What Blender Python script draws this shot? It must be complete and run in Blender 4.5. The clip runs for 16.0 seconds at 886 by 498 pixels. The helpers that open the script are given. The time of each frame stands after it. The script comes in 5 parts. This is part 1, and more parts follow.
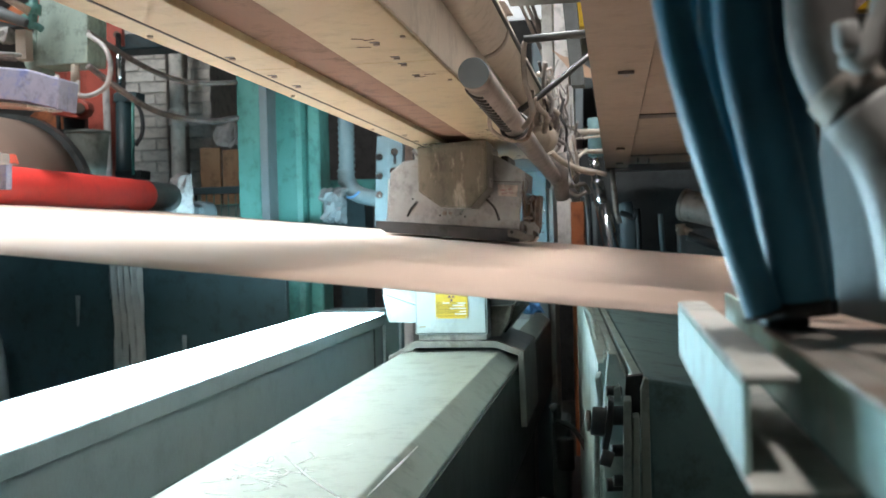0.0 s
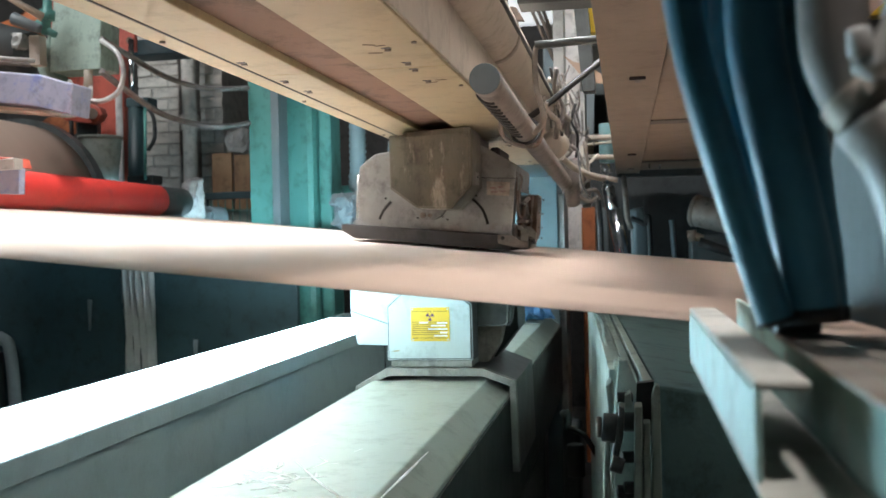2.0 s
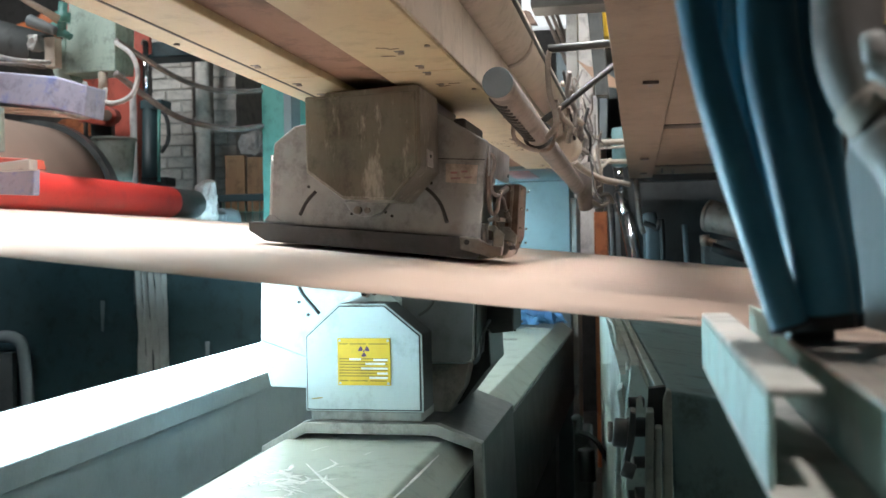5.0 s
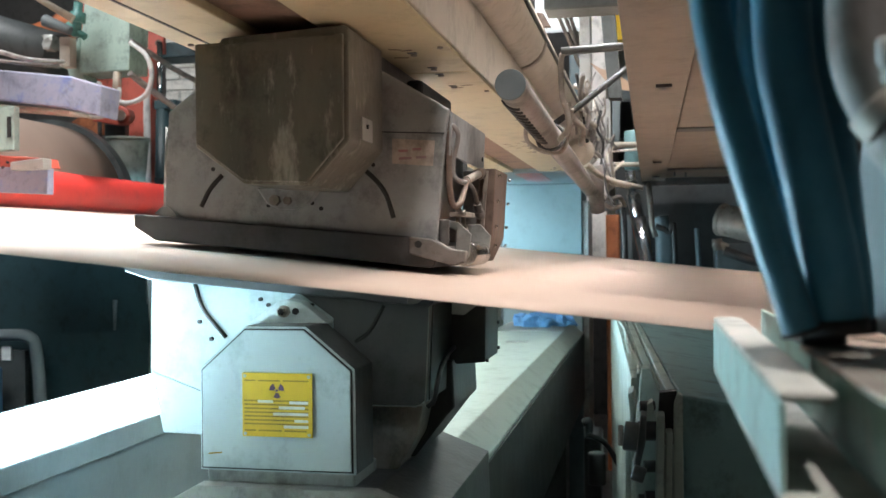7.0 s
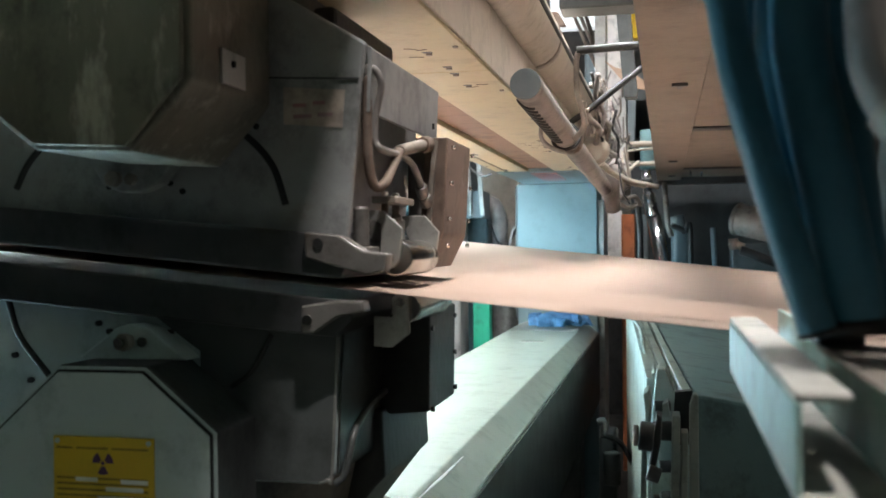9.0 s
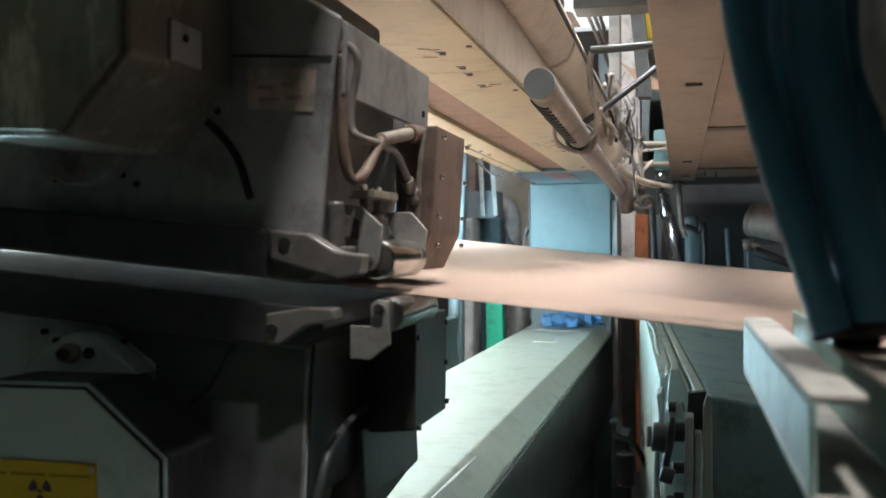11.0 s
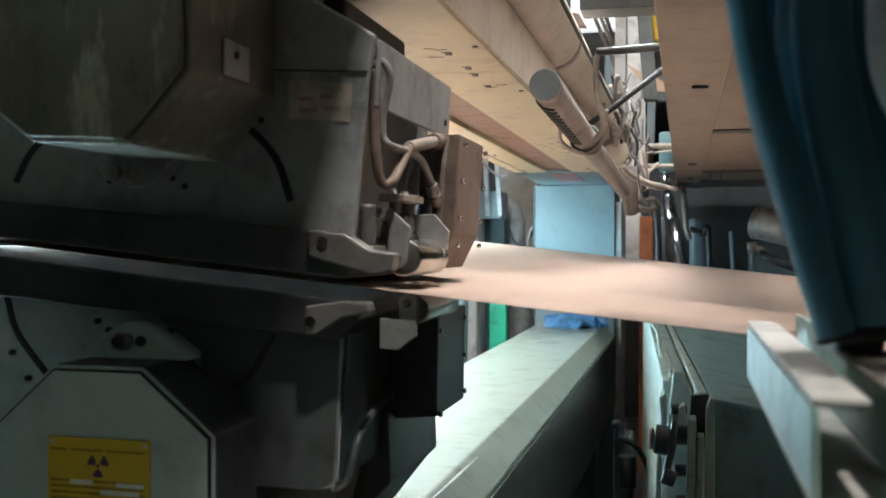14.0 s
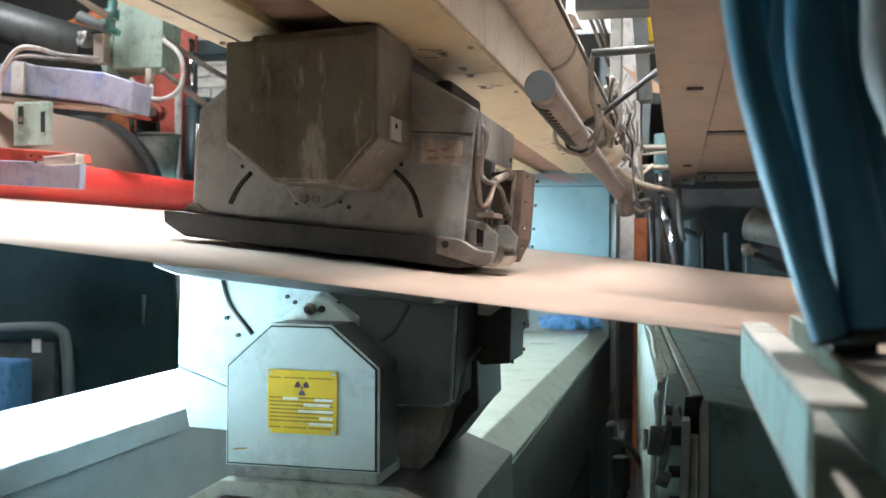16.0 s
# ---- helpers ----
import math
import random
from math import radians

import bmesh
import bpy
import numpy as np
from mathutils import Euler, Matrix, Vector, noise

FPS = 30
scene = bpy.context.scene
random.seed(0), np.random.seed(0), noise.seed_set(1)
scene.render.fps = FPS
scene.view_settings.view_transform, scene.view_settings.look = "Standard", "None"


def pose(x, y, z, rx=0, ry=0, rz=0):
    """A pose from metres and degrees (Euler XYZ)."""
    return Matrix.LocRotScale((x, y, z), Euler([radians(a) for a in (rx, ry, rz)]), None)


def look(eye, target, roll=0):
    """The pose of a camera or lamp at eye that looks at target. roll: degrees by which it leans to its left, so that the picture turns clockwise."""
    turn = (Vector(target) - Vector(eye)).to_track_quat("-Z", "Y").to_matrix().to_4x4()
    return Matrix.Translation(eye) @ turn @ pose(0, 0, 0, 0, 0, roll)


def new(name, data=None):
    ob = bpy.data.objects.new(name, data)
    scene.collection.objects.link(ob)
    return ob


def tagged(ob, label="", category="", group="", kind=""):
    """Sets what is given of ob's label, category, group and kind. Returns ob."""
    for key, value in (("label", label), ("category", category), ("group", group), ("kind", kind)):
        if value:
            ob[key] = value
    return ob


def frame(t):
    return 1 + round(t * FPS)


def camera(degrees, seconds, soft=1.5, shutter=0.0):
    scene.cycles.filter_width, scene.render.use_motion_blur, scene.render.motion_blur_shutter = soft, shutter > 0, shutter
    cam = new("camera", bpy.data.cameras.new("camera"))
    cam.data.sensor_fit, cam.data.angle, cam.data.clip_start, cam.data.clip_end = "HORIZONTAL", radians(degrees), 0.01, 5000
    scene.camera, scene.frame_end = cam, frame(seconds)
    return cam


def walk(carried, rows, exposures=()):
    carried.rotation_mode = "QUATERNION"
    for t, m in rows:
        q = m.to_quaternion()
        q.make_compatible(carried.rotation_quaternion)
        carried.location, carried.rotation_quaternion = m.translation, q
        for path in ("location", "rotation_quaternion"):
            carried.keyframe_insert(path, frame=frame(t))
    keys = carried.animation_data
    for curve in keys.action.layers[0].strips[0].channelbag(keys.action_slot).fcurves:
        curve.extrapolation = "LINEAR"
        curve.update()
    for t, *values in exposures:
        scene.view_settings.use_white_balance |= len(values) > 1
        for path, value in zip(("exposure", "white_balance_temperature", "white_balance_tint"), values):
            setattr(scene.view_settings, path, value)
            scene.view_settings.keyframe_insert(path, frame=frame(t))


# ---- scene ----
ROWS = [
    (0.0, 89.175, 1.488, 9.936),
    (0.5, 89.294, 1.521, 10.149),
    (1.0, 89.349, 1.499, 10.334),
    (1.5, 89.518, 1.373, 10.448),
    (2.0, 89.511, 1.351, 10.565),
    (2.5, 89.543, 1.425, 10.667),
    (3.0, 89.602, 1.446, 10.698),
    (3.5, 89.622, 1.329, 10.834),
    (4.0, 89.660, 1.308, 10.970),
    (6.5, 89.796, 0.454, 11.749),
    (7.0, 89.835, 0.553, 11.934),
    (7.5, 89.833, 0.654, 12.140),
    (8.0, 89.767, 0.541, 12.362),
    (8.5, 89.785, 0.567, 12.616),
    (9.0, 89.807, 0.510, 12.807),
    (11.5, 89.789, 0.311, 13.695),
    (12.0, 89.764, 0.225, 13.790),
    (12.5, 89.731, 0.061, 13.858),
    (13.0, 89.752, 0.027, 13.882),
    (13.5, 89.779, -0.124, 13.829),
    (14.0, 89.808, -0.211, 13.810),
    (14.5, 89.791, -0.304, 13.799),
    (15.0, 89.808, -0.336, 13.732),
    (15.5, 89.838, -0.384, 13.593),
    (16.0, 89.852, -0.378, 13.506),
]
EYE = (0.0, 0.0, 1.2)
cam = camera(48.63, 16.0)
cam.data.dof.use_dof, cam.data.dof.focus_distance, cam.data.dof.aperture_fstop = True, 1.6, 9.0
walk(cam, [(t, pose(*EYE, rx, ry, rz)) for t, rx, ry, rz in ROWS], exposures=[(0.0, 0.08), (3.5, 0.1), (6.5, 0.42), (7.5, 0.52), (8.5, 0.6), (9.0, 0.48), (11.5, 0.3), (12.5, 0.25), (13.5, 0.32), (14.5, 0.5), (15.0, 0.58), (16.0, 0.56)])

# ---- light: dim hall daylight, unseen lamps overhead, two of them added fill ----
world = bpy.data.worlds.new("hall_air")
scene.world = world
world.use_nodes = True
world.node_tree.nodes["Background"].inputs[0].default_value = (0.80, 0.86, 1.0, 1)
world.node_tree.nodes["Background"].inputs[1].default_value = 0.15


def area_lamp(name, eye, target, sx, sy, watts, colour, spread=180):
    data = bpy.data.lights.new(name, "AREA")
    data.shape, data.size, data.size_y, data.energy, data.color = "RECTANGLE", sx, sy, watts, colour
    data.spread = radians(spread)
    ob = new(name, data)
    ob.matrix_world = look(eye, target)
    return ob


# Fill with no known source, added to brighten the end frame and plaster.
area_lamp("unseen_lamp", (-0.15, 3.0, 4.4), (-0.20, 4.7, 1.2), 0.3, 0.3, 14, (0.95, 0.97, 1.0), 60)
area_lamp("hall_tube_lamp", (0.58, 2.2, 4.2), (-0.05, 2.2, 1.2), 0.10, 2.6, 60, (1.0, 0.97, 0.94), 70)
area_lamp("hall_tube_lamp", (-1.15, 2.4, 4.2), (-0.40, 2.4, 1.2), 0.10, 2.6, 66, (0.97, 0.98, 1.0), 80)
# Second added fill, for the brick piers and machinery on the left.
area_lamp("unseen_lamp", (-3.2, 2.3, 4.0), (-2.5, 4.8, 1.6), 1.6, 1.2, 95, (0.95, 0.98, 1.0))
area_lamp("unseen_lamp", (0.40, -0.2, 4.2), (0.0, 0.9, 1.15), 0.25, 0.08, 9, (1.0, 0.96, 0.92), 60)


# ---- materials ----
def mat(name, c1, c2=None, rough=0.5, metal=0.0, scale=6.0, bump=0.15, fine=90.0, stain=None, stain_scale=3.0, stain_at=0.58, stretch=(1, 1, 1), vary=0.0, grime=0.5):
    """Painted, worn or bare surface: two colours clouded together, stains, and fine relief."""
    m = bpy.data.materials.new(name)
    m.use_nodes = True
    n, l = m.node_tree.nodes, m.node_tree.links
    b = n["Principled BSDF"]
    b.inputs["Metallic"].default_value = metal
    c2 = c2 or tuple(0.75 * a for a in c1)
    co = n.new("ShaderNodeTexCoord")
    mp = n.new("ShaderNodeMapping")
    mp.inputs["Scale"].default_value = stretch
    l.new(co.outputs["Object"], mp.inputs[0])
    big = n.new("ShaderNodeTexNoise")
    big.inputs["Scale"].default_value, big.inputs["Detail"].default_value, big.inputs["Roughness"].default_value = scale, 6, 0.65
    l.new(mp.outputs[0], big.inputs["Vector"])
    ramp = n.new("ShaderNodeValToRGB")
    ramp.color_ramp.elements[0].position, ramp.color_ramp.elements[1].position = 0.32, 0.68
    ramp.color_ramp.elements[0].color, ramp.color_ramp.elements[1].color = (*c2, 1), (*c1, 1)
    l.new(big.outputs[0], ramp.inputs[0])
    col = ramp.outputs[0]
    if stain:
        st = n.new("ShaderNodeTexNoise")
        st.inputs["Scale"].default_value, st.inputs["Detail"].default_value, st.inputs["Roughness"].default_value = stain_scale, 9, 0.72
        l.new(mp.outputs[0], st.inputs["Vector"])
        sr = n.new("ShaderNodeValToRGB")
        sr.color_ramp.elements[0].position, sr.color_ramp.elements[1].position = stain_at, stain_at + 0.12
        l.new(st.outputs[0], sr.inputs[0])
        mx = n.new("ShaderNodeMix")
        mx.data_type = "RGBA"
        l.new(sr.outputs[0], mx.inputs[0])
        l.new(col, mx.inputs[6])
        mx.inputs[7].default_value = (*stain, 1)
        col = mx.outputs[2]
    if grime:
        gr = n.new("ShaderNodeTexNoise")
        gr.inputs["Scale"].default_value, gr.inputs["Detail"].default_value, gr.inputs["Roughness"].default_value = 14.0, 8, 0.72
        gm = n.new("ShaderNodeMapping")
        gm.inputs["Scale"].default_value = (1.0, 1.0, 0.8)
        l.new(co.outputs["Object"], gm.inputs[0])
        l.new(gm.outputs[0], gr.inputs["Vector"])
        gp = n.new("ShaderNodeMapRange")
        gp.inputs[1].default_value, gp.inputs[2].default_value = 0.33, 0.50
        gp.inputs[3].default_value, gp.inputs[4].default_value = 1 - grime, 1.0
        l.new(gr.outputs[0], gp.inputs[0])
        gx = n.new("ShaderNodeMix")
        gx.data_type, gx.blend_type = "RGBA", "MULTIPLY"
        gx.inputs[0].default_value = 1.0
        l.new(col, gx.inputs[6])
        l.new(gp.outputs[0], gx.inputs[7])
        col = gx.outputs[2]
    if vary:
        info = n.new("ShaderNodeObjectInfo")
        hs = n.new("ShaderNodeHueSaturation")
        mr = n.new("ShaderNodeMapRange")
        mr.inputs[3].default_value, mr.inputs[4].default_value = 1 - vary, 1 + vary
        l.new(info.outputs["Random"], mr.inputs[0])
        l.new(mr.outputs[0], hs.inputs["Value"])
        l.new(col, hs.inputs["Color"])
        col = hs.outputs[0]
    l.new(col, b.inputs["Base Color"])
    fn = n.new("ShaderNodeTexNoise")
    fn.inputs["Scale"].default_value, fn.inputs["Detail"].default_value = fine, 4
    l.new(mp.outputs[0], fn.inputs["Vector"])
    rr = n.new("ShaderNodeMapRange")
    rr.inputs[3].default_value, rr.inputs[4].default_value = max(rough - 0.12, 0.03), min(rough + 0.14, 1)
    l.new(big.outputs[0], rr.inputs[0])
    l.new(rr.outputs[0], b.inputs["Roughness"])
    if bump:
        bp = n.new("ShaderNodeBump")
        bp.inputs["Strength"].default_value, bp.inputs["Distance"].default_value = bump, 0.004
        l.new(fn.outputs[0], bp.inputs["Height"])
        l.new(bp.outputs[0], b.inputs["Normal"])
    return m


def glow(name, colour, strength):
    m = bpy.data.materials.new(name)
    m.use_nodes = True
    b = m.node_tree.nodes["Principled BSDF"]
    b.inputs["Base Color"].default_value = (0.8, 0.8, 0.8, 1)
    b.inputs["Emission Color"].default_value = (*colour, 1)
    b.inputs["Emission Strength"].default_value = strength
    return m


def paper(name, colour, colour2, through_share):
    """Matt paper web that lets part of the light through, with faint streaks along its run."""
    m = mat(name, colour, colour2, rough=0.75, scale=3.0, bump=0.05, fine=300, stretch=(0.25, 3.0, 1), grime=0.0)
    n, l = m.node_tree.nodes, m.node_tree.links
    tr = n.new("ShaderNodeBsdfTranslucent")
    tr.inputs[0].default_value = (0.80, 0.73, 0.67, 1)
    mix = n.new("ShaderNodeMixShader")
    mix.inputs[0].default_value = through_share
    l.new(n["Principled BSDF"].outputs[0], mix.inputs[1])
    l.new(tr.outputs[0], mix.inputs[2])
    l.new(mix.outputs[0], n["Material Output"].inputs[0])
    return m


CREAM = mat("cream_paint", (0.56, 0.475, 0.305), (0.48, 0.40, 0.25), 0.5, scale=3, bump=0.06, stain=(0.28, 0.17, 0.09), stain_scale=11, stain_at=0.64, grime=0.22)
CREAM_GREY = mat("dusty_cream_paint", (0.50, 0.44, 0.36), (0.40, 0.35, 0.29), 0.6, scale=5, stain=(0.32, 0.27, 0.22), stain_scale=9, stain_at=0.66, grime=0.25)
SLOT_BROWN = mat("brown_belt", (0.27, 0.165, 0.115), (0.22, 0.13, 0.09), 0.7, scale=4, stretch=(1, 0.2, 1))
PALE_GREEN = mat("pale_green_enamel", (0.42, 0.465, 0.42), (0.36, 0.405, 0.365), 0.35, scale=4, bump=0.04, stain=(0.30, 0.31, 0.26), stain_scale=6, stain_at=0.64, grime=0.3)
GALV = mat("dull_galvanised_steel", (0.42, 0.42, 0.40), (0.32, 0.32, 0.30), 0.45, 0.6, scale=9, stain=(0.22, 0.2, 0.17), stain_at=0.6)
FIXTURE_GREY = mat("grey_lamp_housing", (0.15, 0.178, 0.188), (0.125, 0.15, 0.158), 0.5, scale=5, stain=(0.11, 0.105, 0.095), stain_scale=5, stain_at=0.68, grime=0.15)
HEAD_GREY = mat("dirty_cast_grey", (0.37, 0.375, 0.375), (0.26, 0.26, 0.255), 0.4, 0.2, scale=9, stain=(0.24, 0.21, 0.18), stain_scale=6, stain_at=0.57)
HEAD_BOX = mat("sooty_olive_grey", (0.20, 0.187, 0.15), (0.13, 0.12, 0.098), 0.34, 0.1, scale=10, stain=(0.42, 0.39, 0.33), stain_scale=16, stain_at=0.535, stretch=(1.6, 1, 0.5))
PAN_DARK = mat("blackened_pan", (0.075, 0.077, 0.08), (0.055, 0.056, 0.058), 0.35, 0.3, scale=12, stain=(0.14, 0.13, 0.12), stain_scale=18, stain_at=0.66)
# Shade is put into this black, for lower head parts no lamp reaches.
SHADE_BLACK = mat("shade_black_enamel", (0.032, 0.032, 0.029), (0.022, 0.022, 0.02), 0.5, scale=8, stain=(0.06, 0.054, 0.046), stain_scale=9, stain_at=0.62)
LOW_GREY = mat("light_grey_enamel", (0.51, 0.59, 0.59), (0.44, 0.515, 0.515), 0.4, scale=4, bump=0.04, stain=(0.36, 0.37, 0.35), stain_scale=5, stain_at=0.63, grime=0.3)
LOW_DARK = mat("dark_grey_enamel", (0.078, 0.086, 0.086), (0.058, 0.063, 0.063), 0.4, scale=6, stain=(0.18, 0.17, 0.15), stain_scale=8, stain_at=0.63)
STEEL = mat("machined_steel", (0.62, 0.60, 0.57), (0.5, 0.48, 0.45), 0.22, 1.0, scale=20, bump=0.03, grime=0.2)
DUSTY_STEEL = mat("dusty_steel", (0.36, 0.32, 0.28), (0.26, 0.22, 0.19), 0.6, 0.5, scale=18, stain=(0.2, 0.12, 0.08), stain_scale=16, stain_at=0.58)
RUSTY = mat("rust_dusted_plate", (0.20, 0.145, 0.115), (0.15, 0.11, 0.09), 0.65, 0.3, scale=9, stain=(0.36, 0.29, 0.24), stain_scale=26, stain_at=0.6)
LABEL = mat("faded_label_paper", (0.54, 0.45, 0.39), (0.42, 0.34, 0.29), 0.7, scale=30, bump=0.02, grime=0.5)
# Light falling on the channel's flanges, put in as a paler stained colour.
FLANGE_LIT = mat("pale_lit_flange", (0.56, 0.53, 0.49), (0.42, 0.43, 0.39), 0.55, scale=16, stain=(0.30, 0.42, 0.42), stain_scale=14, stain_at=0.6)
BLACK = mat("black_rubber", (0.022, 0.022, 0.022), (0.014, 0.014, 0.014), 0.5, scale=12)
YELLOW = mat("yellow_plate", (0.72, 0.48, 0.03), (0.64, 0.42, 0.03), 0.4, scale=8, bump=0.03, grime=0.2)
PURPLE = mat("faded_purple_ink", (0.12, 0.05, 0.12), None, 0.6, scale=30)
WHITE_TAPE = mat("white_bars", (0.86, 0.86, 0.84), None, 0.5, scale=30, bump=0, grime=0.2)
INK = mat("brown_ink", (0.34, 0.22, 0.02), None, 0.6, scale=30, bump=0)
RED = mat("red_rubber_cover", (0.62, 0.045, 0.035), (0.52, 0.03, 0.025), 0.45, scale=5, bump=0.05, stain=(0.35, 0.04, 0.03), stain_scale=4, stain_at=0.64, grime=0.2)
RED_PAINT = mat("red_machine_paint", (0.42, 0.075, 0.045), (0.33, 0.055, 0.035), 0.5, scale=7, stain=(0.3, 0.12, 0.08), stain_scale=6, stain_at=0.62)
TEAL = mat("teal_machine_paint", (0.085, 0.26, 0.23), (0.06, 0.205, 0.18), 0.45, scale=5, stain=(0.22, 0.36, 0.31), stain_scale=4, stain_at=0.6)
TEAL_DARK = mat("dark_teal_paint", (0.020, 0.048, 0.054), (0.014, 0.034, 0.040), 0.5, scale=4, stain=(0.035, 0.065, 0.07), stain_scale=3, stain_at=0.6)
GREEN_PAINT = mat("bright_green_paint", (0.02, 0.40, 0.24), (0.015, 0.32, 0.19), 0.45, scale=6)
GREEN_COVER = mat("grey_green_cover", (0.16, 0.285, 0.295), (0.13, 0.235, 0.245), 0.5, scale=4, stain=(0.13, 0.17, 0.17), stain_scale=4, stain_at=0.64)
GREEN_EDGE = mat("pale_grey_green_paint", (0.36, 0.43, 0.39), (0.28, 0.34, 0.31), 0.5, scale=10, stain=(0.18, 0.18, 0.15), stain_scale=9, stain_at=0.6)
BLUE_GREY = mat("blue_grey_paint", (0.165, 0.225, 0.24), (0.14, 0.19, 0.205), 0.5, scale=4, bump=0.05, stain=(0.20, 0.235, 0.24), stain_scale=3, stain_at=0.6, grime=0.12)
BLUE_HOSE = mat("blue_black_hose", (0.06, 0.21, 0.30), (0.045, 0.165, 0.24), 0.40, scale=20, bump=0.05, grime=0.2)
GREY_HOSE = mat("grey_hose", (0.25, 0.225, 0.21), (0.18, 0.16, 0.15), 0.55, scale=12)
WHITE_WALL = mat("white_washed_brick", (0.68, 0.64, 0.58), (0.55, 0.51, 0.46), 0.8, scale=10, bump=0.4, fine=60, stain=(0.3, 0.27, 0.24), stain_scale=9, stain_at=0.64, vary=0.12)
MORTAR = mat("grey_mortar", (0.50, 0.47, 0.43), None, 0.9, scale=20, bump=0.4)
DARK_WALL = mat("sooty_wall", (0.075, 0.07, 0.065), (0.05, 0.047, 0.045), 0.85, scale=2, bump=0.3, stain=(0.11, 0.1, 0.09), stain_scale=1.5)
CONCRETE = mat("dirty_concrete", (0.13, 0.12, 0.11), (0.09, 0.085, 0.08), 0.85, scale=3, bump=0.3)
WOOD = mat("plywood", (0.40, 0.24, 0.13), (0.32, 0.18, 0.1), 0.7, scale=6, stretch=(6, 6, 0.6))
ORANGE = mat("orange_primer", (0.45, 0.14, 0.05), (0.36, 0.11, 0.04), 0.6, scale=9, stain=(0.2, 0.1, 0.06), stain_scale=9, stain_at=0.6)
CHROME = mat("chrome", (0.8, 0.82, 0.84), (0.7, 0.72, 0.75), 0.12, 1.0, scale=10, bump=0.02, grime=0.2)
PLASTIC = mat("milky_plastic", (0.48, 0.47, 0.45), (0.38, 0.37, 0.36), 0.4, scale=9)
RAG_BLUE = mat("blue_rag", (0.10, 0.27, 0.52), (0.08, 0.22, 0.44), 0.9, scale=30, bump=0.3)
KRAFT = mat("brown_kraft", (0.52, 0.36, 0.26), (0.46, 0.31, 0.22), 0.8, scale=4, grime=0.2)
SHEET = paper("kraft_paper_web", (0.54, 0.40, 0.325), (0.49, 0.36, 0.29), 0.31)
LILAC = mat("scuffed_lilac_film", (0.26, 0.27, 0.34), (0.20, 0.21, 0.28), 0.4, scale=9, stain=(0.14, 0.17, 0.34), stain_scale=10, stain_at=0.53)
PINK_MARK = mat("faded_pink", (0.50, 0.17, 0.17), (0.30, 0.24, 0.25), 0.6, scale=14, grime=0.3)
LAMP = glow("lit_diffuser", (0.52, 0.84, 1.0), 72.0)
IRON = mat("dirty_iron", (0.24, 0.225, 0.21), (0.17, 0.155, 0.145), 0.45, 0.5, scale=20, stain=(0.12, 0.09, 0.07), stain_scale=18, stain_at=0.58)
# Cream paint darkened for the low light on the cross beam, plus dirt stains.
CREAM_SHADED = mat("shaded_dirty_cream_paint", (0.25, 0.21, 0.168), (0.18, 0.15, 0.12), 0.65, scale=5, stain=(0.13, 0.10, 0.08), stain_scale=8, stain_at=0.6, grime=0.2)
CLOTH = mat("off_white_plastic_strip", (0.72, 0.71, 0.68), (0.6, 0.59, 0.57), 0.5, scale=9, grime=0.12)


# ---- mesh helpers ----
BASE = {}


def prism(poly, y0, y1, bevel=0.0, bm=None):
    """A solid with the outline poly in x and z, from y0 to y1."""
    b = bmesh.new()
    a = [b.verts.new((x, y0, z)) for x, z in poly]
    c = [b.verts.new((x, y1, z)) for x, z in poly]
    b.faces.new(a)
    b.faces.new(c[::-1])
    for i in range(len(poly)):
        j = (i + 1) % len(poly)
        b.faces.new((a[j], a[i], c[i], c[j]))
    bmesh.ops.recalc_face_normals(b, faces=b.faces)
    if bevel:
        bmesh.ops.bevel(b, geom=b.edges[:], offset=bevel, segments=2, profile=0.5, affect="EDGES", clamp_overlap=True)
    return merge(bm, b)


def merge(bm, b):
    if bm is None:
        return b
    me = bpy.data.meshes.new("join")
    b.to_mesh(me)
    b.free()
    bm.from_mesh(me)
    bpy.data.meshes.remove(me)
    return bm


def box(x0, x1, y0, y1, z0, z1, bevel=0.0, bm=None, turn=None):
    b = prism([(x0, z0), (x1, z0), (x1, z1), (x0, z1)], y0, y1, bevel)
    if turn:
        c = Vector(((x0 + x1) / 2, (y0 + y1) / 2, (z0 + z1) / 2))
        bmesh.ops.rotate(b, cent=c, matrix=Euler([radians(a) for a in turn]).to_matrix(), verts=b.verts)
    return merge(bm, b)


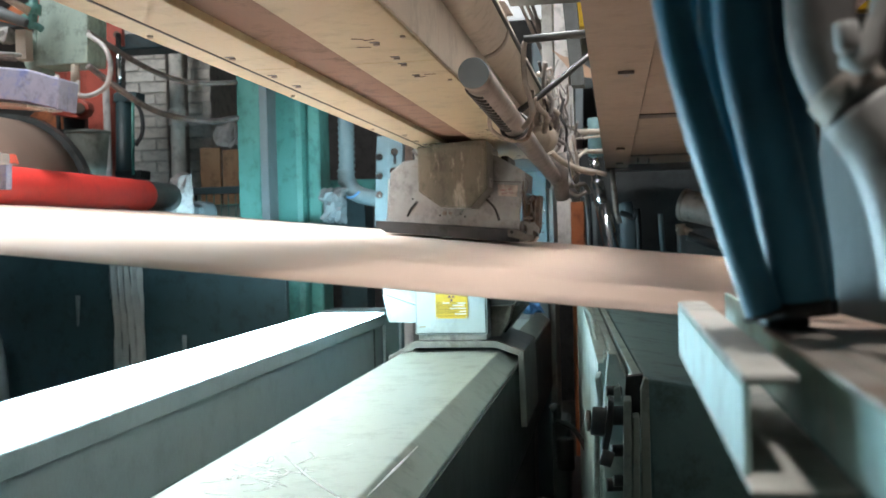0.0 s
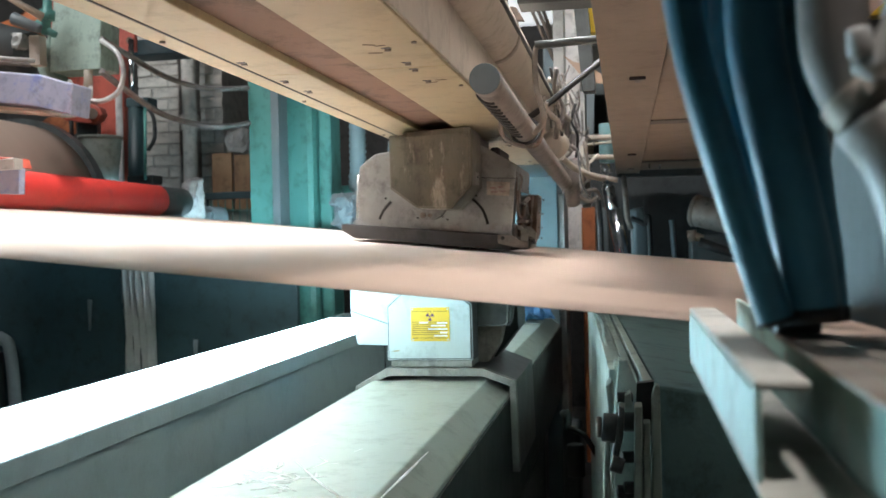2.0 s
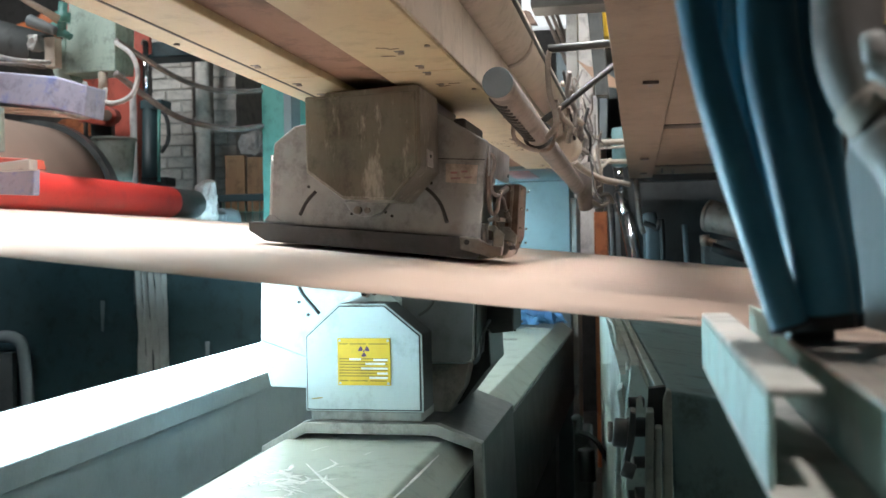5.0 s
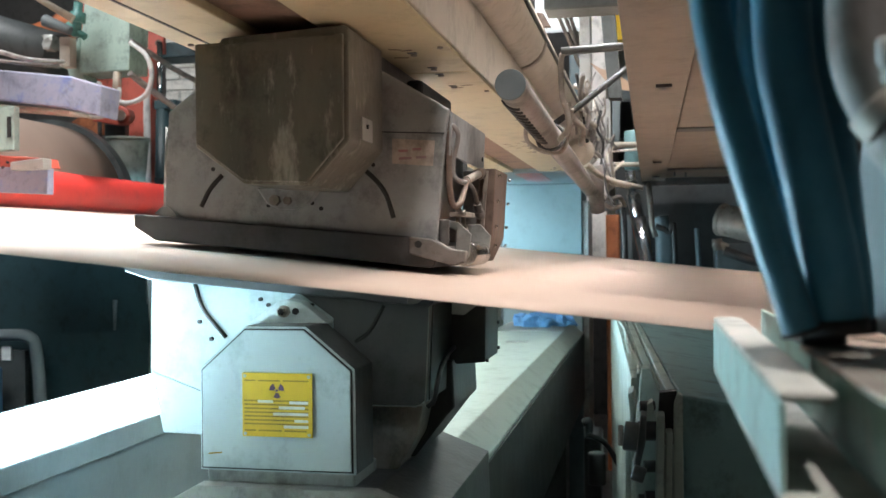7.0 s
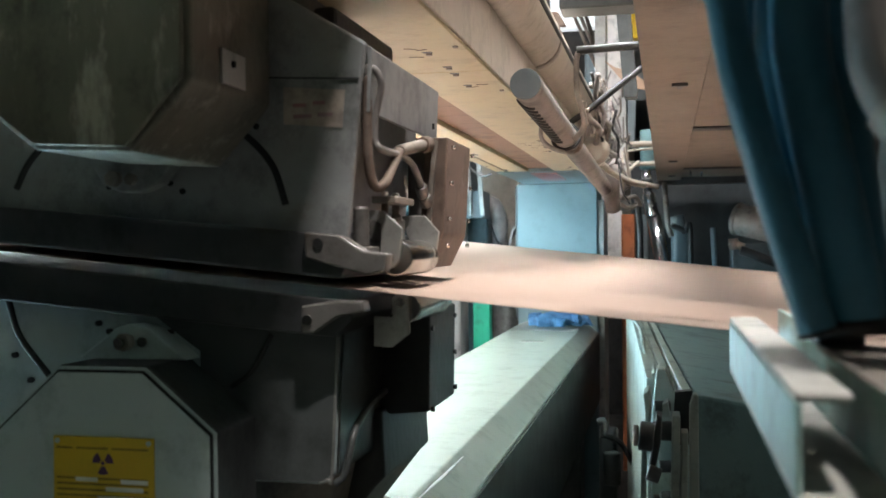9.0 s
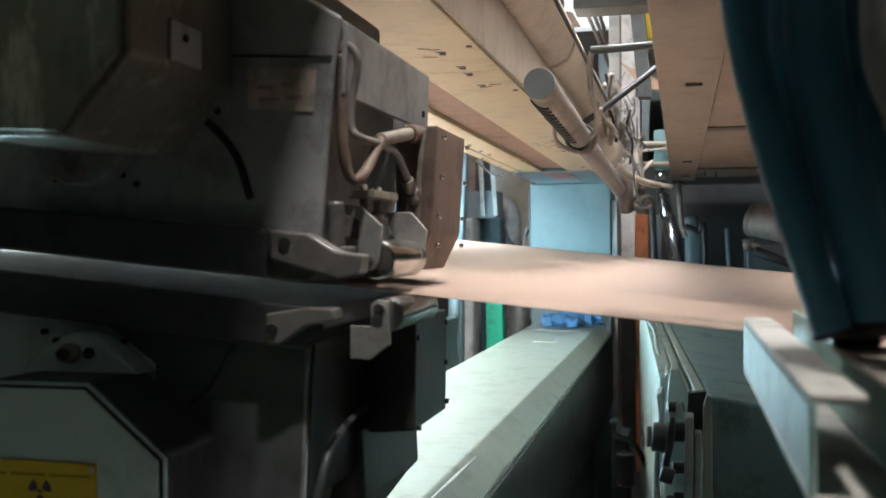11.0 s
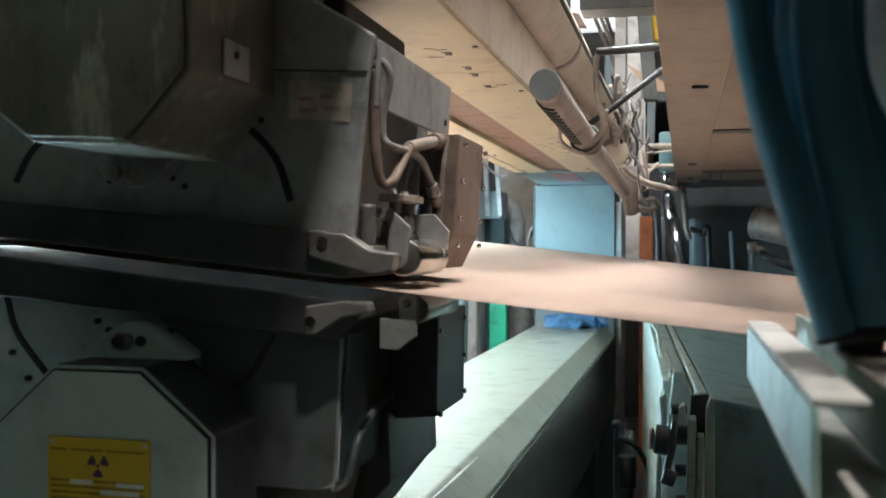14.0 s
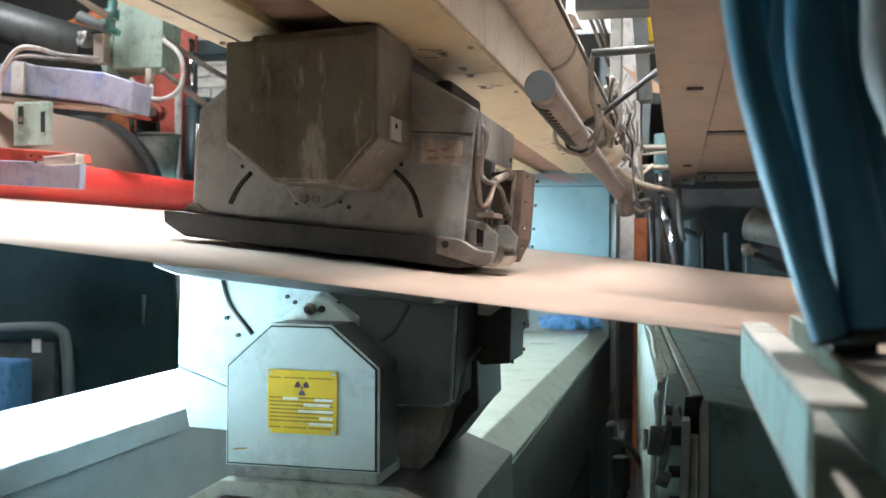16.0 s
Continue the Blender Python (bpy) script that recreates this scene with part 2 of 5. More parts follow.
def tube(pts, r, n=12, bm=None, ribs=0.0, step=0.0, bevel=0.0):
    """A round bar along pts; ribs gives a corrugated hose; r may be a list."""
    b = bmesh.new()
    pts = [Vector(p) for p in pts]
    rs = r if isinstance(r, (list, tuple)) else [r] * len(pts)
    if ribs:
        dense, rad = [], []
        for i in range(len(pts) - 1):
            k = max(2, int((pts[i + 1] - pts[i]).length / step))
            for j in range(k):
                dense.append(pts[i].lerp(pts[i + 1], j / k))
        pts = dense + [pts[-1]]
        rs = [rs[0] * (1 + (ribs if i % 2 else -ribs)) for i in range(len(pts))]
    rings, up = [], None
    for i, p in enumerate(pts):
        d = (pts[min(i + 1, len(pts) - 1)] - pts[max(i - 1, 0)]).normalized()
        if up is None:
            up = d.orthogonal().normalized()
        up = (up - d * up.dot(d)).normalized()
        side = d.cross(up)
        rings.append([b.verts.new(p + rs[i] * (math.cos(2 * math.pi * k / n) * up + math.sin(2 * math.pi * k / n) * side)) for k in range(n)])
    for u, v in zip(rings, rings[1:]):
        for k in range(n):
            f = b.faces.new((u[k], u[(k + 1) % n], v[(k + 1) % n], v[k]))
            f.smooth = True
    b.faces.new(rings[0][::-1])
    b.faces.new(rings[-1])
    bmesh.ops.recalc_face_normals(b, faces=b.faces)
    if bevel:
        bmesh.ops.bevel(b, geom=[e for f in b.faces if len(f.verts) > 4 for e in f.edges], offset=bevel, segments=2, profile=0.5, affect="EDGES")
    return merge(bm, b)


def arc(pts, k=6):
    """A smooth line through pts (Catmull-Rom)."""
    p = [Vector(q) for q in pts]
    p = [2 * p[0] - p[1]] + p + [2 * p[-1] - p[-2]]
    out = []
    for i in range(1, len(p) - 2):
        for j in range(k):
            t = j / k
            out.append(0.5 * (2 * p[i] + (p[i + 1] - p[i - 1]) * t + (2 * p[i - 1] - 5 * p[i] + 4 * p[i + 1] - p[i + 2]) * t * t + (3 * p[i] - p[i - 1] - 3 * p[i + 1] + p[i + 2]) * t ** 3))
    return out + [p[-2]]


def thing(name, at, label, category, group="", kind=""):
    ob = new(name)
    ob.empty_display_size = 0.05
    ob.location = at
    BASE[ob] = Vector(at)
    return tagged(ob, label, category, group, kind)


def finish(name, bm, material, origin):
    me = bpy.data.meshes.new(name)
    bmesh.ops.translate(bm, verts=bm.verts, vec=-Vector(origin))
    bm.to_mesh(me)
    bm.free()
    me.materials.append(material)
    return new(name, me)


def part(name, bm, material, parent, label=""):
    ob = finish(name, bm, material, BASE[parent])
    ob.parent = parent
    BASE[ob] = BASE[parent]
    return tagged(ob, label)


def solid(name, bm, material, at, label="", category="", group="", kind=""):
    """A thing, or a piece of the setting, that is one mesh."""
    ob = finish(name, bm, material, at)
    ob.location = at
    BASE[ob] = Vector(at)
    return tagged(ob, label, category, group, kind)


def bolt(x, y, z, r=0.006, h=0.005, axis="y", bm=None):
    d = {"y": Vector((0, -h, 0)), "x": Vector((-h, 0, 0)), "z": Vector((0, 0, -h))}[axis]
    p = Vector((x, y, z))
    return tube([p, p + d], r, 6 if r > 0.004 else 8, bm)


def lump(x0, x1, y0, y1, z0, z1, amount, scale, seed=0.0):
    """A crumpled soft piece that fills the given box."""
    b = box(x0, x1, y0, y1, z0, z1)
    bmesh.ops.subdivide_edges(b, edges=b.edges[:], cuts=7, use_grid_fill=True)
    c = Vector(((x0 + x1) / 2, (y0 + y1) / 2, (z0 + z1) / 2))
    h = Vector(((x1 - x0) / 2, (y1 - y0) / 2, (z1 - z0) / 2))
    for v in b.verts:
        d = Vector(((v.co.x - c.x) / h.x, (v.co.y - c.y) / h.y, (v.co.z - c.z) / h.z))
        k = 1.0 - 0.22 * (d.length - 1.0)
        v.co = Vector((c.x + h.x * d.x * k, c.y + h.y * d.y * k, c.z + h.z * d.z * k))
    crumple(b, amount, scale, seed)
    return crumple(b, amount * 0.4, scale * 3, seed + 5)


def crumple(bm, amount, scale, seed=0.0):
    for v in bm.verts:
        p = v.co * scale + Vector((seed, seed, seed))
        v.co += amount * Vector((noise.noise(p), noise.noise(p + Vector((7, 3, 1))), noise.noise(p + Vector((2, 9, 5)))))
    return bm


# ---- the hall ----
X0, X1, Y0, Y1, Z1 = -6.0, 4.0, -3.0, 7.0, 5.0
solid("floor", box(X0, X1, Y0, Y1, -0.2, 0.0), CONCRETE, (0, 0, 0), "dirty grey concrete hall floor", "floor", kind="structure")
solid("ceiling", box(X0, X1, Y0, Y1, Z1, Z1 + 0.2), DARK_WALL, (0, 0, Z1), "sooty dark hall ceiling", "ceiling", kind="structure")
solid("wall_north", box(X0, X1, Y1, Y1 + 0.3, 0.0, Z1), DARK_WALL, (0, Y1, 0), "sooty dark hall wall behind the machine", "wall", kind="structure")
solid("wall_south", box(X0, X1, Y0 - 0.3, Y0, 0.0, Z1), DARK_WALL, (0, Y0, 0), "sooty dark hall wall", "wall", kind="structure")
solid("wall_west", box(X0 - 0.3, X0, Y0, Y1, 0.0, Z1), DARK_WALL, (X0, 0, 0), "sooty dark hall wall", "wall", kind="structure")
solid("wall_east", box(X1, X1 + 0.3, Y0, Y1, 0.0, Z1), DARK_WALL, (X1, 0, 0), "sooty dark hall wall", "wall", kind="structure")


# ---- scanner beams ----
def upper_beam():
    t = thing("upper_scanner_beam", (-0.454, 2.0, 1.48), "cream painted scanner beam over the paper web with a brown belt slot", "scanner beam")
    ya, yb = -0.4, 4.45
    part("body", box(-0.632, -0.276, ya, yb, 1.50, 1.585, 0.004), CREAM_GREY, t)
    part("belt", box(-0.512, -0.410, ya, yb - 0.7, 1.492, 1.499), SLOT_BROWN, t, "brown belt in the slot")
    cuts = [-0.4, 0.30, 1.547, 2.79, 3.72]
    for a, b in zip(cuts, cuts[1:]):
        part("underside_panel", box(-0.412, -0.2745, a + 0.001, b - 0.001, 1.48, 1.4995, 0.002), CREAM, t)
        part("underside_panel", box(-0.588, -0.510, a + 0.001, b - 0.001, 1.48, 1.4995, 0.002), CREAM, t)
        part("edge_strip", box(-0.634, -0.5895, a + 0.001, b - 0.001, 1.482, 1.4995, 0.002), CREAM, t)
        part("side_panel", box(-0.2755, -0.270, a + 0.001, b - 0.001, 1.484, 1.583, 0.002), CREAM_GREY, t)
        rng = random.Random(int(a * 100) + 7)
        for c in (a, b):
            for d in (-0.155, -0.035, 0.025, 0.145):
                if a + 0.01 < c + d < b - 0.01:
                    for x in (-0.333, -0.573 if d < 0 else -0.571):
                        y = c + d + (0.045 if x < -0.5 else 0.0)
                        if a + 0.01 < y < b - 0.01:
                            q = x + rng.uniform(-0.004, 0.004)
                            part("screw", bolt(q, y, 1.4805, 0.0055, 0.003, "z"), DUSTY_STEEL, t)
                            part("clip_slot", box(q - 0.007, q + 0.007, y - 0.016, y - 0.007, 1.4794, 1.4806), PAN_DARK, t)
            for k in range(5):
                q, y, h = rng.uniform(-0.39, -0.30), c + rng.uniform(-0.2, 0.2), rng.uniform(0.004, 0.012)
                if a + 0.02 < y < b - 0.02:
                    part("rust_run", box(q - h, q + h, y - 0.002, y + 0.003, 1.4796, 1.4806, turn=(0, 0, rng.uniform(-30, 30))), RUSTY, t, "thin rust run")
        for x, y in ((-0.286, a + 0.2), (-0.286, b - 0.2), (-0.286, (a + b) / 2), (-0.615, a + 0.3), (-0.615, b - 0.3)):
            part("screw", bolt(x, y, 1.4805, 0.0045, 0.003, "z"), DUSTY_STEEL, t)
    part("joint", box(-0.5905, -0.5870, ya, 3.72, 1.4790, 1.4830), BLACK, t, "dark joint line")
    part("end_panel", box(-0.634, -0.272, 3.722, yb, 1.478, 1.4995, 0.003), BLUE_GREY, t, "blue-grey end panel under the beam")
    part("pink_patch", prism([(-0.51, 1.4755), (-0.41, 1.4755), (-0.41, 1.4775), (-0.51, 1.4775)], 3.78, 4.22), PINK_MARK, t, "pinkish red patch")
    part("upper_duct", tube([(-0.285, ya, 1.655), (-0.285, 4.6, 1.655)], 0.064, 20), CREAM_GREY, t, "dusty cream duct along the beam")
    part("duct_cable", tube([(-0.222, ya, 1.652), (-0.222, 4.6, 1.652)], 0.006, 8), BLACK, t)
    for y in (2.15, 3.3):
        part("duct_clamp", tube([(-0.285, y, 1.655), (-0.285, y + 0.03, 1.655)], 0.066, 20), DUSTY_STEEL, t)
    return t


def flat(bm):
    """Presses a mark flat onto the top of the lower beam."""
    for v in bm.verts:
        v.co.z = 0.8462 + 0.06 * (v.co.z - 0.8455)
    return bm


def lower_beam():
    t = thing("lower_scanner_beam", (-0.47, 2.0, 0.0), "pale green enamelled scanner beam with chamfered edge and scratches", "scanner beam")
    part("cover", prism([(-0.30, 0.50), (-0.30, 0.806), (-0.352, 0.846), (-0.643, 0.846), (-0.662, 0.822), (-0.662, 0.50)], -0.2, 4.45, 0.003), PALE_GREEN, t)
    # The beam's unlit side: its shade is made by a black sheet.
    part("side_panel", box(-0.2995, -0.294, -0.2, 4.45, 0.50, 0.800, 0.001), BLACK, t, "thin black panel in place of shade on the beam's side")
    part("end_plate", box(-0.63, -0.355, 4.02, 4.448, 0.847, 0.850, 0.001), GALV, t, "bare metal plate at the beam's end")
    for y in (0.3, 4.2):
        part("leg", box(-0.60, -0.36, y, y + 0.18, 0.0, 0.50, 0.006), LOW_DARK, t)
    part("key_plate", box(-0.52, -0.44, 3.55, 3.60, 0.8465, 0.8485), GALV, t)
    runs = [[(-0.537, 1.522), (-0.466, 1.407), (-0.42, 1.34), (-0.37, 1.272)], [(-0.501, 1.459), (-0.49, 1.50), (-0.485, 1.525), (-0.507, 1.557)], [(-0.49, 1.50), (-0.46, 1.515)],
            [(-0.341, 1.296), (-0.337, 1.45), (-0.334, 1.61)], [(-0.46, 1.60), (-0.452, 1.625)], [(-0.56, 1.62), (-0.545, 1.66)]]
    for run in runs:
        part("scratch", flat(tube([(x, y, 0.8455) for x, y in run], [0.0012] + [0.0034] * (len(run) - 2) + [0.0012], 6)), WHITE_TAPE, t, "bare white scratch")
    rng = random.Random(4)
    for k in range(46):
        x, y, a = rng.gauss(-0.535, 0.028), rng.gauss(1.39, 0.05), rng.uniform(0, 3.1)
        ln, w = rng.uniform(0.006, 0.026), rng.uniform(0.002, 0.006)
        p0, p1 = (x - ln * math.cos(a), y - ln * math.sin(a), 0.8455 - w * 0.3), (x + ln * math.cos(a), y + ln * math.sin(a), 0.8455 - w * 0.3)
        part("paint_chip", flat(tube([p0, ((p0[0] + p1[0]) / 2 + 0.002, (p0[1] + p1[1]) / 2, p0[2]), p1], [w * 0.4, w, w * 0.4], 6)), WHITE_TAPE, t, "worn white paint chip")
    return t


def end_frame():
    t = thing("scanner_end_frame", (-0.48, 4.6, 0.0), "blue-grey painted sheet-metal end frame of the scanner", "machine frame")
    part("post", box(-0.662, -0.300, 4.452, 4.78, 0.0, 1.478, 0.006), BLUE_GREY, t)
    part("side_trim", box(-0.2995, -0.272, 4.47, 4.76, 0.0, 1.40, 0.003), GALV, t)
    part("corner_trim", box(-0.672, -0.6625, 4.46, 4.76, 0.86, 1.47, 0.002), LOW_DARK, t)
    return t


def sheet_z(x):
    return 1.1305 - 0.1045 * x


def paper_web():
    """The running web: level slope, dip under the red roll, then up over the drum."""
    line = [(x, sheet_z(x)) for x in np.linspace(1.6, -1.93, 60)]
    cx, cz, r = -1.952, 1.399, 0.0655
    for a in np.linspace(-84, -150, 10):
        line.append((cx + r * math.cos(radians(a)), cz + r * math.sin(radians(a))))
    for a in np.linspace(12, 120, 26):
        line.append((-2.70 + 0.399 * math.cos(radians(a)), 1.371 + 0.399 * math.sin(radians(a))))
    b = bmesh.new()
    ys = np.linspace(0.87, 4.0, 24)
    top, low = [], []
    for x, z in line:
        row = [b.verts.new((x, y, z + 0.0012 * noise.noise(Vector((x * 2.2, y * 1.5, 0))))) for y in ys]
        top.append(row)
    for u, v in zip(top, top[1:]):
        for i in range(len(ys) - 1):
            b.faces.new((u[i], v[i], v[i + 1], u[i + 1])).smooth = True
    bmesh.ops.recalc_face_normals(b, faces=b.faces)
    ob = solid("paper_web", b, SHEET, (0, 2.4, 1.13), "tan kraft paper web running between the scanner heads", "paper web")
    mod = ob.modifiers.new("thickness", "SOLIDIFY")
    mod.thickness, mod.offset = 0.0008, 0
    return ob


def inspection_lamp():
    t = thing("inspection_lamp", (-1.09, 2.4, 0.0), "long lit light trough with grey housing under the web", "light trough")
    ya, yb = 0.82, 3.95
    part("diffuser", box(-1.232, -0.962, ya + 0.03, yb - 0.01, 0.872, 0.884, 0.003), LAMP, t, "glowing bluish white diffuser")
    part("housing", box(-1.240, -0.955, ya, yb, 0.66, 0.868, 0.004), FIXTURE_GREY, t)
    part("rim", box(-0.961, -0.947, ya, yb, 0.832, 0.876, 0.003), FIXTURE_GREY, t)
    part("rim", box(-1.247, -1.233, ya, yb, 0.832, 0.884, 0.003), FIXTURE_GREY, t)
    part("end_cap", box(-1.243, -0.945, yb, yb + 0.24, 0.66, 0.889, 0.005), FIXTURE_GREY, t)
    part("seam", box(-0.9545, -0.951, yb - 0.16, yb - 0.155, 0.67, 0.83), BLACK, t)
    for y in (1.2, 3.6):
        part("leg", box(-1.18, -1.02, y, y + 0.1, 0.0, 0.66, 0.004), LOW_DARK, t)
    part("bottom_trim", box(-0.9535, -0.945, ya, yb, 0.664, 0.678, 0.002), TEAL_DARK, t)
    return t


def red_roll():
    t = thing("red_roll", (-1.952, 2.5, 1.399), "red rubber-covered guide roll lying on the web", "roll")
    part("cover", tube([(-1.952, 0.8, 1.399), (-1.952, 3.86, 1.399)], 0.064, 32, bevel=0.004), RED, t)
    part("end_cap", tube([(-1.952, 3.861, 1.399), (-1.952, 4.1, 1.399)], 0.062, 32, bevel=0.006), LOW_DARK, t, "dark worn end of the roll")
    part("journal", tube([(-1.952, 4.1, 1.399), (-1.952, 4.32, 1.399)], 0.022, 16), DUSTY_STEEL, t)
    return t


def drum():
    t = thing("paper_drum", (-2.70, 2.5, 1.371), "dark curved drum segment carrying the paper upward", "drum")
    curve = lambda r: [(-2.70 + r * math.cos(radians(a)), 1.371 + r * math.sin(radians(a))) for a in range(0, 181, 5)]
    part("shell", prism(curve(0.394), 0.9, 3.98), GALV, t)
    part("flange", prism(curve(0.425), 4.005, 4.06), LOW_DARK, t)
    part("shaft", tube([(-2.70, 0.6, 1.371), (-2.70, 4.6, 1.371)], 0.03, 16), DUSTY_STEEL, t)
    return t


upper_beam()
lower_beam()
end_frame()
paper_web()
inspection_lamp()
red_roll()
drum()


# ---- the two scanner heads ----
def slot_poly(pts, w, y):
    """A narrow dark slot along pts (x, z)."""
    return tube(arc([(x, y, z) for x, z in pts], 5), w, 8)


def upper_head():
    t = thing("upper_scanner_head", (-0.47, 1.33, 1.21), "sooty grey upper scanner head sliding along the beam over the web", "scanner head")
    body = part("body", prism([(-0.699, 1.240), (-0.690, 1.400), (-0.647, 1.433), (-0.394, 1.464), (-0.269, 1.389), (-0.2748, 1.356), (-0.2890, 1.205)], 1.325, 1.335, 0.003), HEAD_GREY, t)
    part("rear_body", prism([(-0.690, 1.240), (-0.682, 1.398), (-0.644, 1.430), (-0.396, 1.461), (-0.300, 1.385), (-0.304, 1.325), (-0.322, 1.205)], 1.3355, 1.645, 0.004), HEAD_GREY, t)
    part("side_panel", prism([(-0.3035, 1.404), (-0.267, 1.386), (-0.2700, 1.326), (-0.2735, 1.326), (-0.2715, 1.380), (-0.3035, 1.392)], 1.3358, 1.612, 0.0012), HEAD_GREY, t, "dusty grey overhanging side panel")
    part("back_plate", box(-0.3035, -0.2625, 1.600, 1.640, 1.196, 1.3245, 0.002), IRON, t)
    part("panel_slot", box(-0.2690, -0.2665, 1.585, 1.588, 1.338, 1.345), BLACK, t)
    part("fold_line", box(-0.366, -0.2765, 1.3235, 1.3255, 1.3572, 1.3590, 0, turn=(0, 3, 0)), PAN_DARK, body)
    part("slot", slot_poly([(-0.606, 1.306), (-0.625, 1.286), (-0.639, 1.261)], 0.0035, 1.325), BLACK, body, "curved dark adjusting slot")
    part("slot", slot_poly([(-0.414, 1.319), (-0.388, 1.305), (-0.363, 1.277), (-0.350, 1.240)], 0.0035, 1.325), BLACK, body, "curved dark adjusting slot")
    for x, z in ((-0.620, 1.315), (-0.535, 1.261), (-0.469, 1.263), (-0.456, 1.255), (-0.379, 1.315)):
        part("hole", tube([(x, 1.3235, z), (x, 1.326, z)], 0.003, 10), BLACK, body)
    ear = part("pivot_ear", prism([(-0.545, 1.285), (-0.530, 1.262), (-0.512, 1.254), (-0.490, 1.254), (-0.470, 1.262), (-0.452, 1.285)], 1.305, 1.3245, 0.002), HEAD_GREY, t)
    part("bolt", bolt(-0.516, 1.305, 1.267, 0.008, 0.008), DUSTY_STEEL, ear)
    part("bolt", bolt(-0.498, 1.305, 1.266, 0.006, 0.006), DUSTY_STEEL, ear)
    label = part("faded_label", prism([(-0.3510, 1.3510), (-0.2900, 1.3460), (-0.2930, 1.3110), (-0.3510, 1.3160)], 1.3240, 1.3249), LABEL, body, "faded smudged paper label")
    for u, v, n in ((0.15, 0.40, 0.22), (0.48, 0.36, 0.20), (0.16, 0.66, 0.30), (0.56, 0.64, 0.24)):
        part("smudged_bar", box(-0.3510 + u * 0.0610, -0.3510 + (u + n) * 0.0610, 1.3236, 1.3240, 1.3510 - (v + 0.09) * 0.0400, 1.3510 - v * 0.0400), PINK_MARK, label)
    cover = part("cover_box", prism([(-0.5695, 1.462), (-0.569, 1.330), (-0.503, 1.281), (-0.415, 1.277), (-0.364, 1.333), (-0.364, 1.474), (-0.373, 1.476), (-0.532, 1.468), (-0.535, 1.462)], 1.164, 1.324, 0.003), HEAD_BOX, t, "sooty olive-grey octagonal cover box")
    part("cover_face", prism([(-0.565, 1.456), (-0.565, 1.333), (-0.501, 1.285), (-0.417, 1.281), (-0.369, 1.335), (-0.369, 1.464)], 1.157, 1.1635, 0.0015), HEAD_BOX, cover)
    part("tab", box(-0.3635, -0.361, 1.215, 1.262, 1.338, 1.368, 0.001), PLASTIC, cover, "bright bare metal tab")
    part("tab_screw", bolt(-0.361, 1.235, 1.357, 0.003, -0.002, "x"), BLACK, cover)
    part("carriage", box(-0.56, -0.38, 1.30, 1.60, 1.455, 1.4785, 0.003), PAN_DARK, t)
    part("top_bump", box(-0.350, -0.325, 1.40, 1.62, 1.40, 1.445, 0.006), BLACK, t)
    pan = part("pan", prism([(-0.738, 1.251), (-0.738, 1.233), (-0.705, 1.2125), (-0.292, 1.170), (-0.286, 1.180), (-0.291, 1.211)], 1.308, 1.655, 0.003), PAN_DARK, t, "black sensor pan just over the web")
    part("pan_flange", prism([(-0.700, 1.262), (-0.712, 1.252), (-0.700, 1.2475), (-0.672, 1.246), (-0.690, 1.262)], 1.32, 1.64, 0.001), HEAD_GREY, pan)
    endb = part("end_bracket", prism([(-0.323, 1.214), (-0.290, 1.2105), (-0.266, 1.196), (-0.244, 1.193), (-0.246, 1.178), (-0.264, 1.174), (-0.322, 1.190)], 1.300, 1.322, 0.002), IRON, t)
    part("hole", tube([(-0.309, 1.2985, 1.203), (-0.309, 1.3015, 1.203)], 0.005, 10), BLACK, endb)
    rb = part("roller_bracket", prism([(-0.290, 1.237), (-0.268, 1.2345), (-0.249, 1.217), (-0.253, 1.186), (-0.259, 1.179), (-0.268, 1.179), (-0.272, 1.186), (-0.270, 1.222), (-0.290, 1.230)], 1.372, 1.377, 0.001), GALV, t)
    part("bolt", bolt(-0.262, 1.372, 1.188, 0.005, 0.004), STEEL, rb)
    part("roller_bracket", prism([(-0.280, 1.233), (-0.255, 1.233), (-0.239, 1.215), (-0.244, 1.178), (-0.262, 1.178), (-0.27, 1.20), (-0.28, 1.225)], 1.486, 1.491, 0.001), GALV, t)
    part("roller", tube([(-0.258, 1.379, 1.1882), (-0.258, 1.490, 1.1882)], 0.0178, 32, bevel=0.002), STEEL, t, "bright steel guide roller")
    part("bracket_block", box(-0.296, -0.268, 1.402, 1.455, 1.206, 1.228, 0.002), IRON, t)
    part("bracket_foot", box(-0.300, -0.272, 1.330, 1.372, 1.190, 1.200, 0.002), IRON, t)
    for y in (1.385, 1.425):
        part("bracket_screw", tube([(-0.270, y, 1.205), (-0.270, y, 1.254)], 0.0038, 8), DUSTY_STEEL, t)
        part("nut", tube([(-0.270, y, 1.226), (-0.270, y, 1.232)], 0.0062, 6), IRON, t)
    part("bracket_clip", box(-0.280, -0.256, 1.372, 1.446, 1.242, 1.249, 0.001), DUSTY_STEEL, t)
    cab = part("sensor_pack", prism([(-0.262, 1.321), (-0.236, 1.321), (-0.243, 1.212), (-0.262, 1.174), (-0.272, 1.180)], 1.522, 1.650, 0.002), RUSTY, t, "rust-dusted flat sensor pack")
    part("rib", box(-0.2585, -0.2525, 1.516, 1.5215, 1.19, 1.318, 0.001, turn=(0, 5, 0)), DUSTY_STEEL, cab)
    for z in (1.310, 1.27, 1.23, 1.20):
        part("screw", bolt(-0.2325 - (1.32 - z) * 0.07, 1.53, z, 0.0025, -0.004, "x"), STEEL, cab)
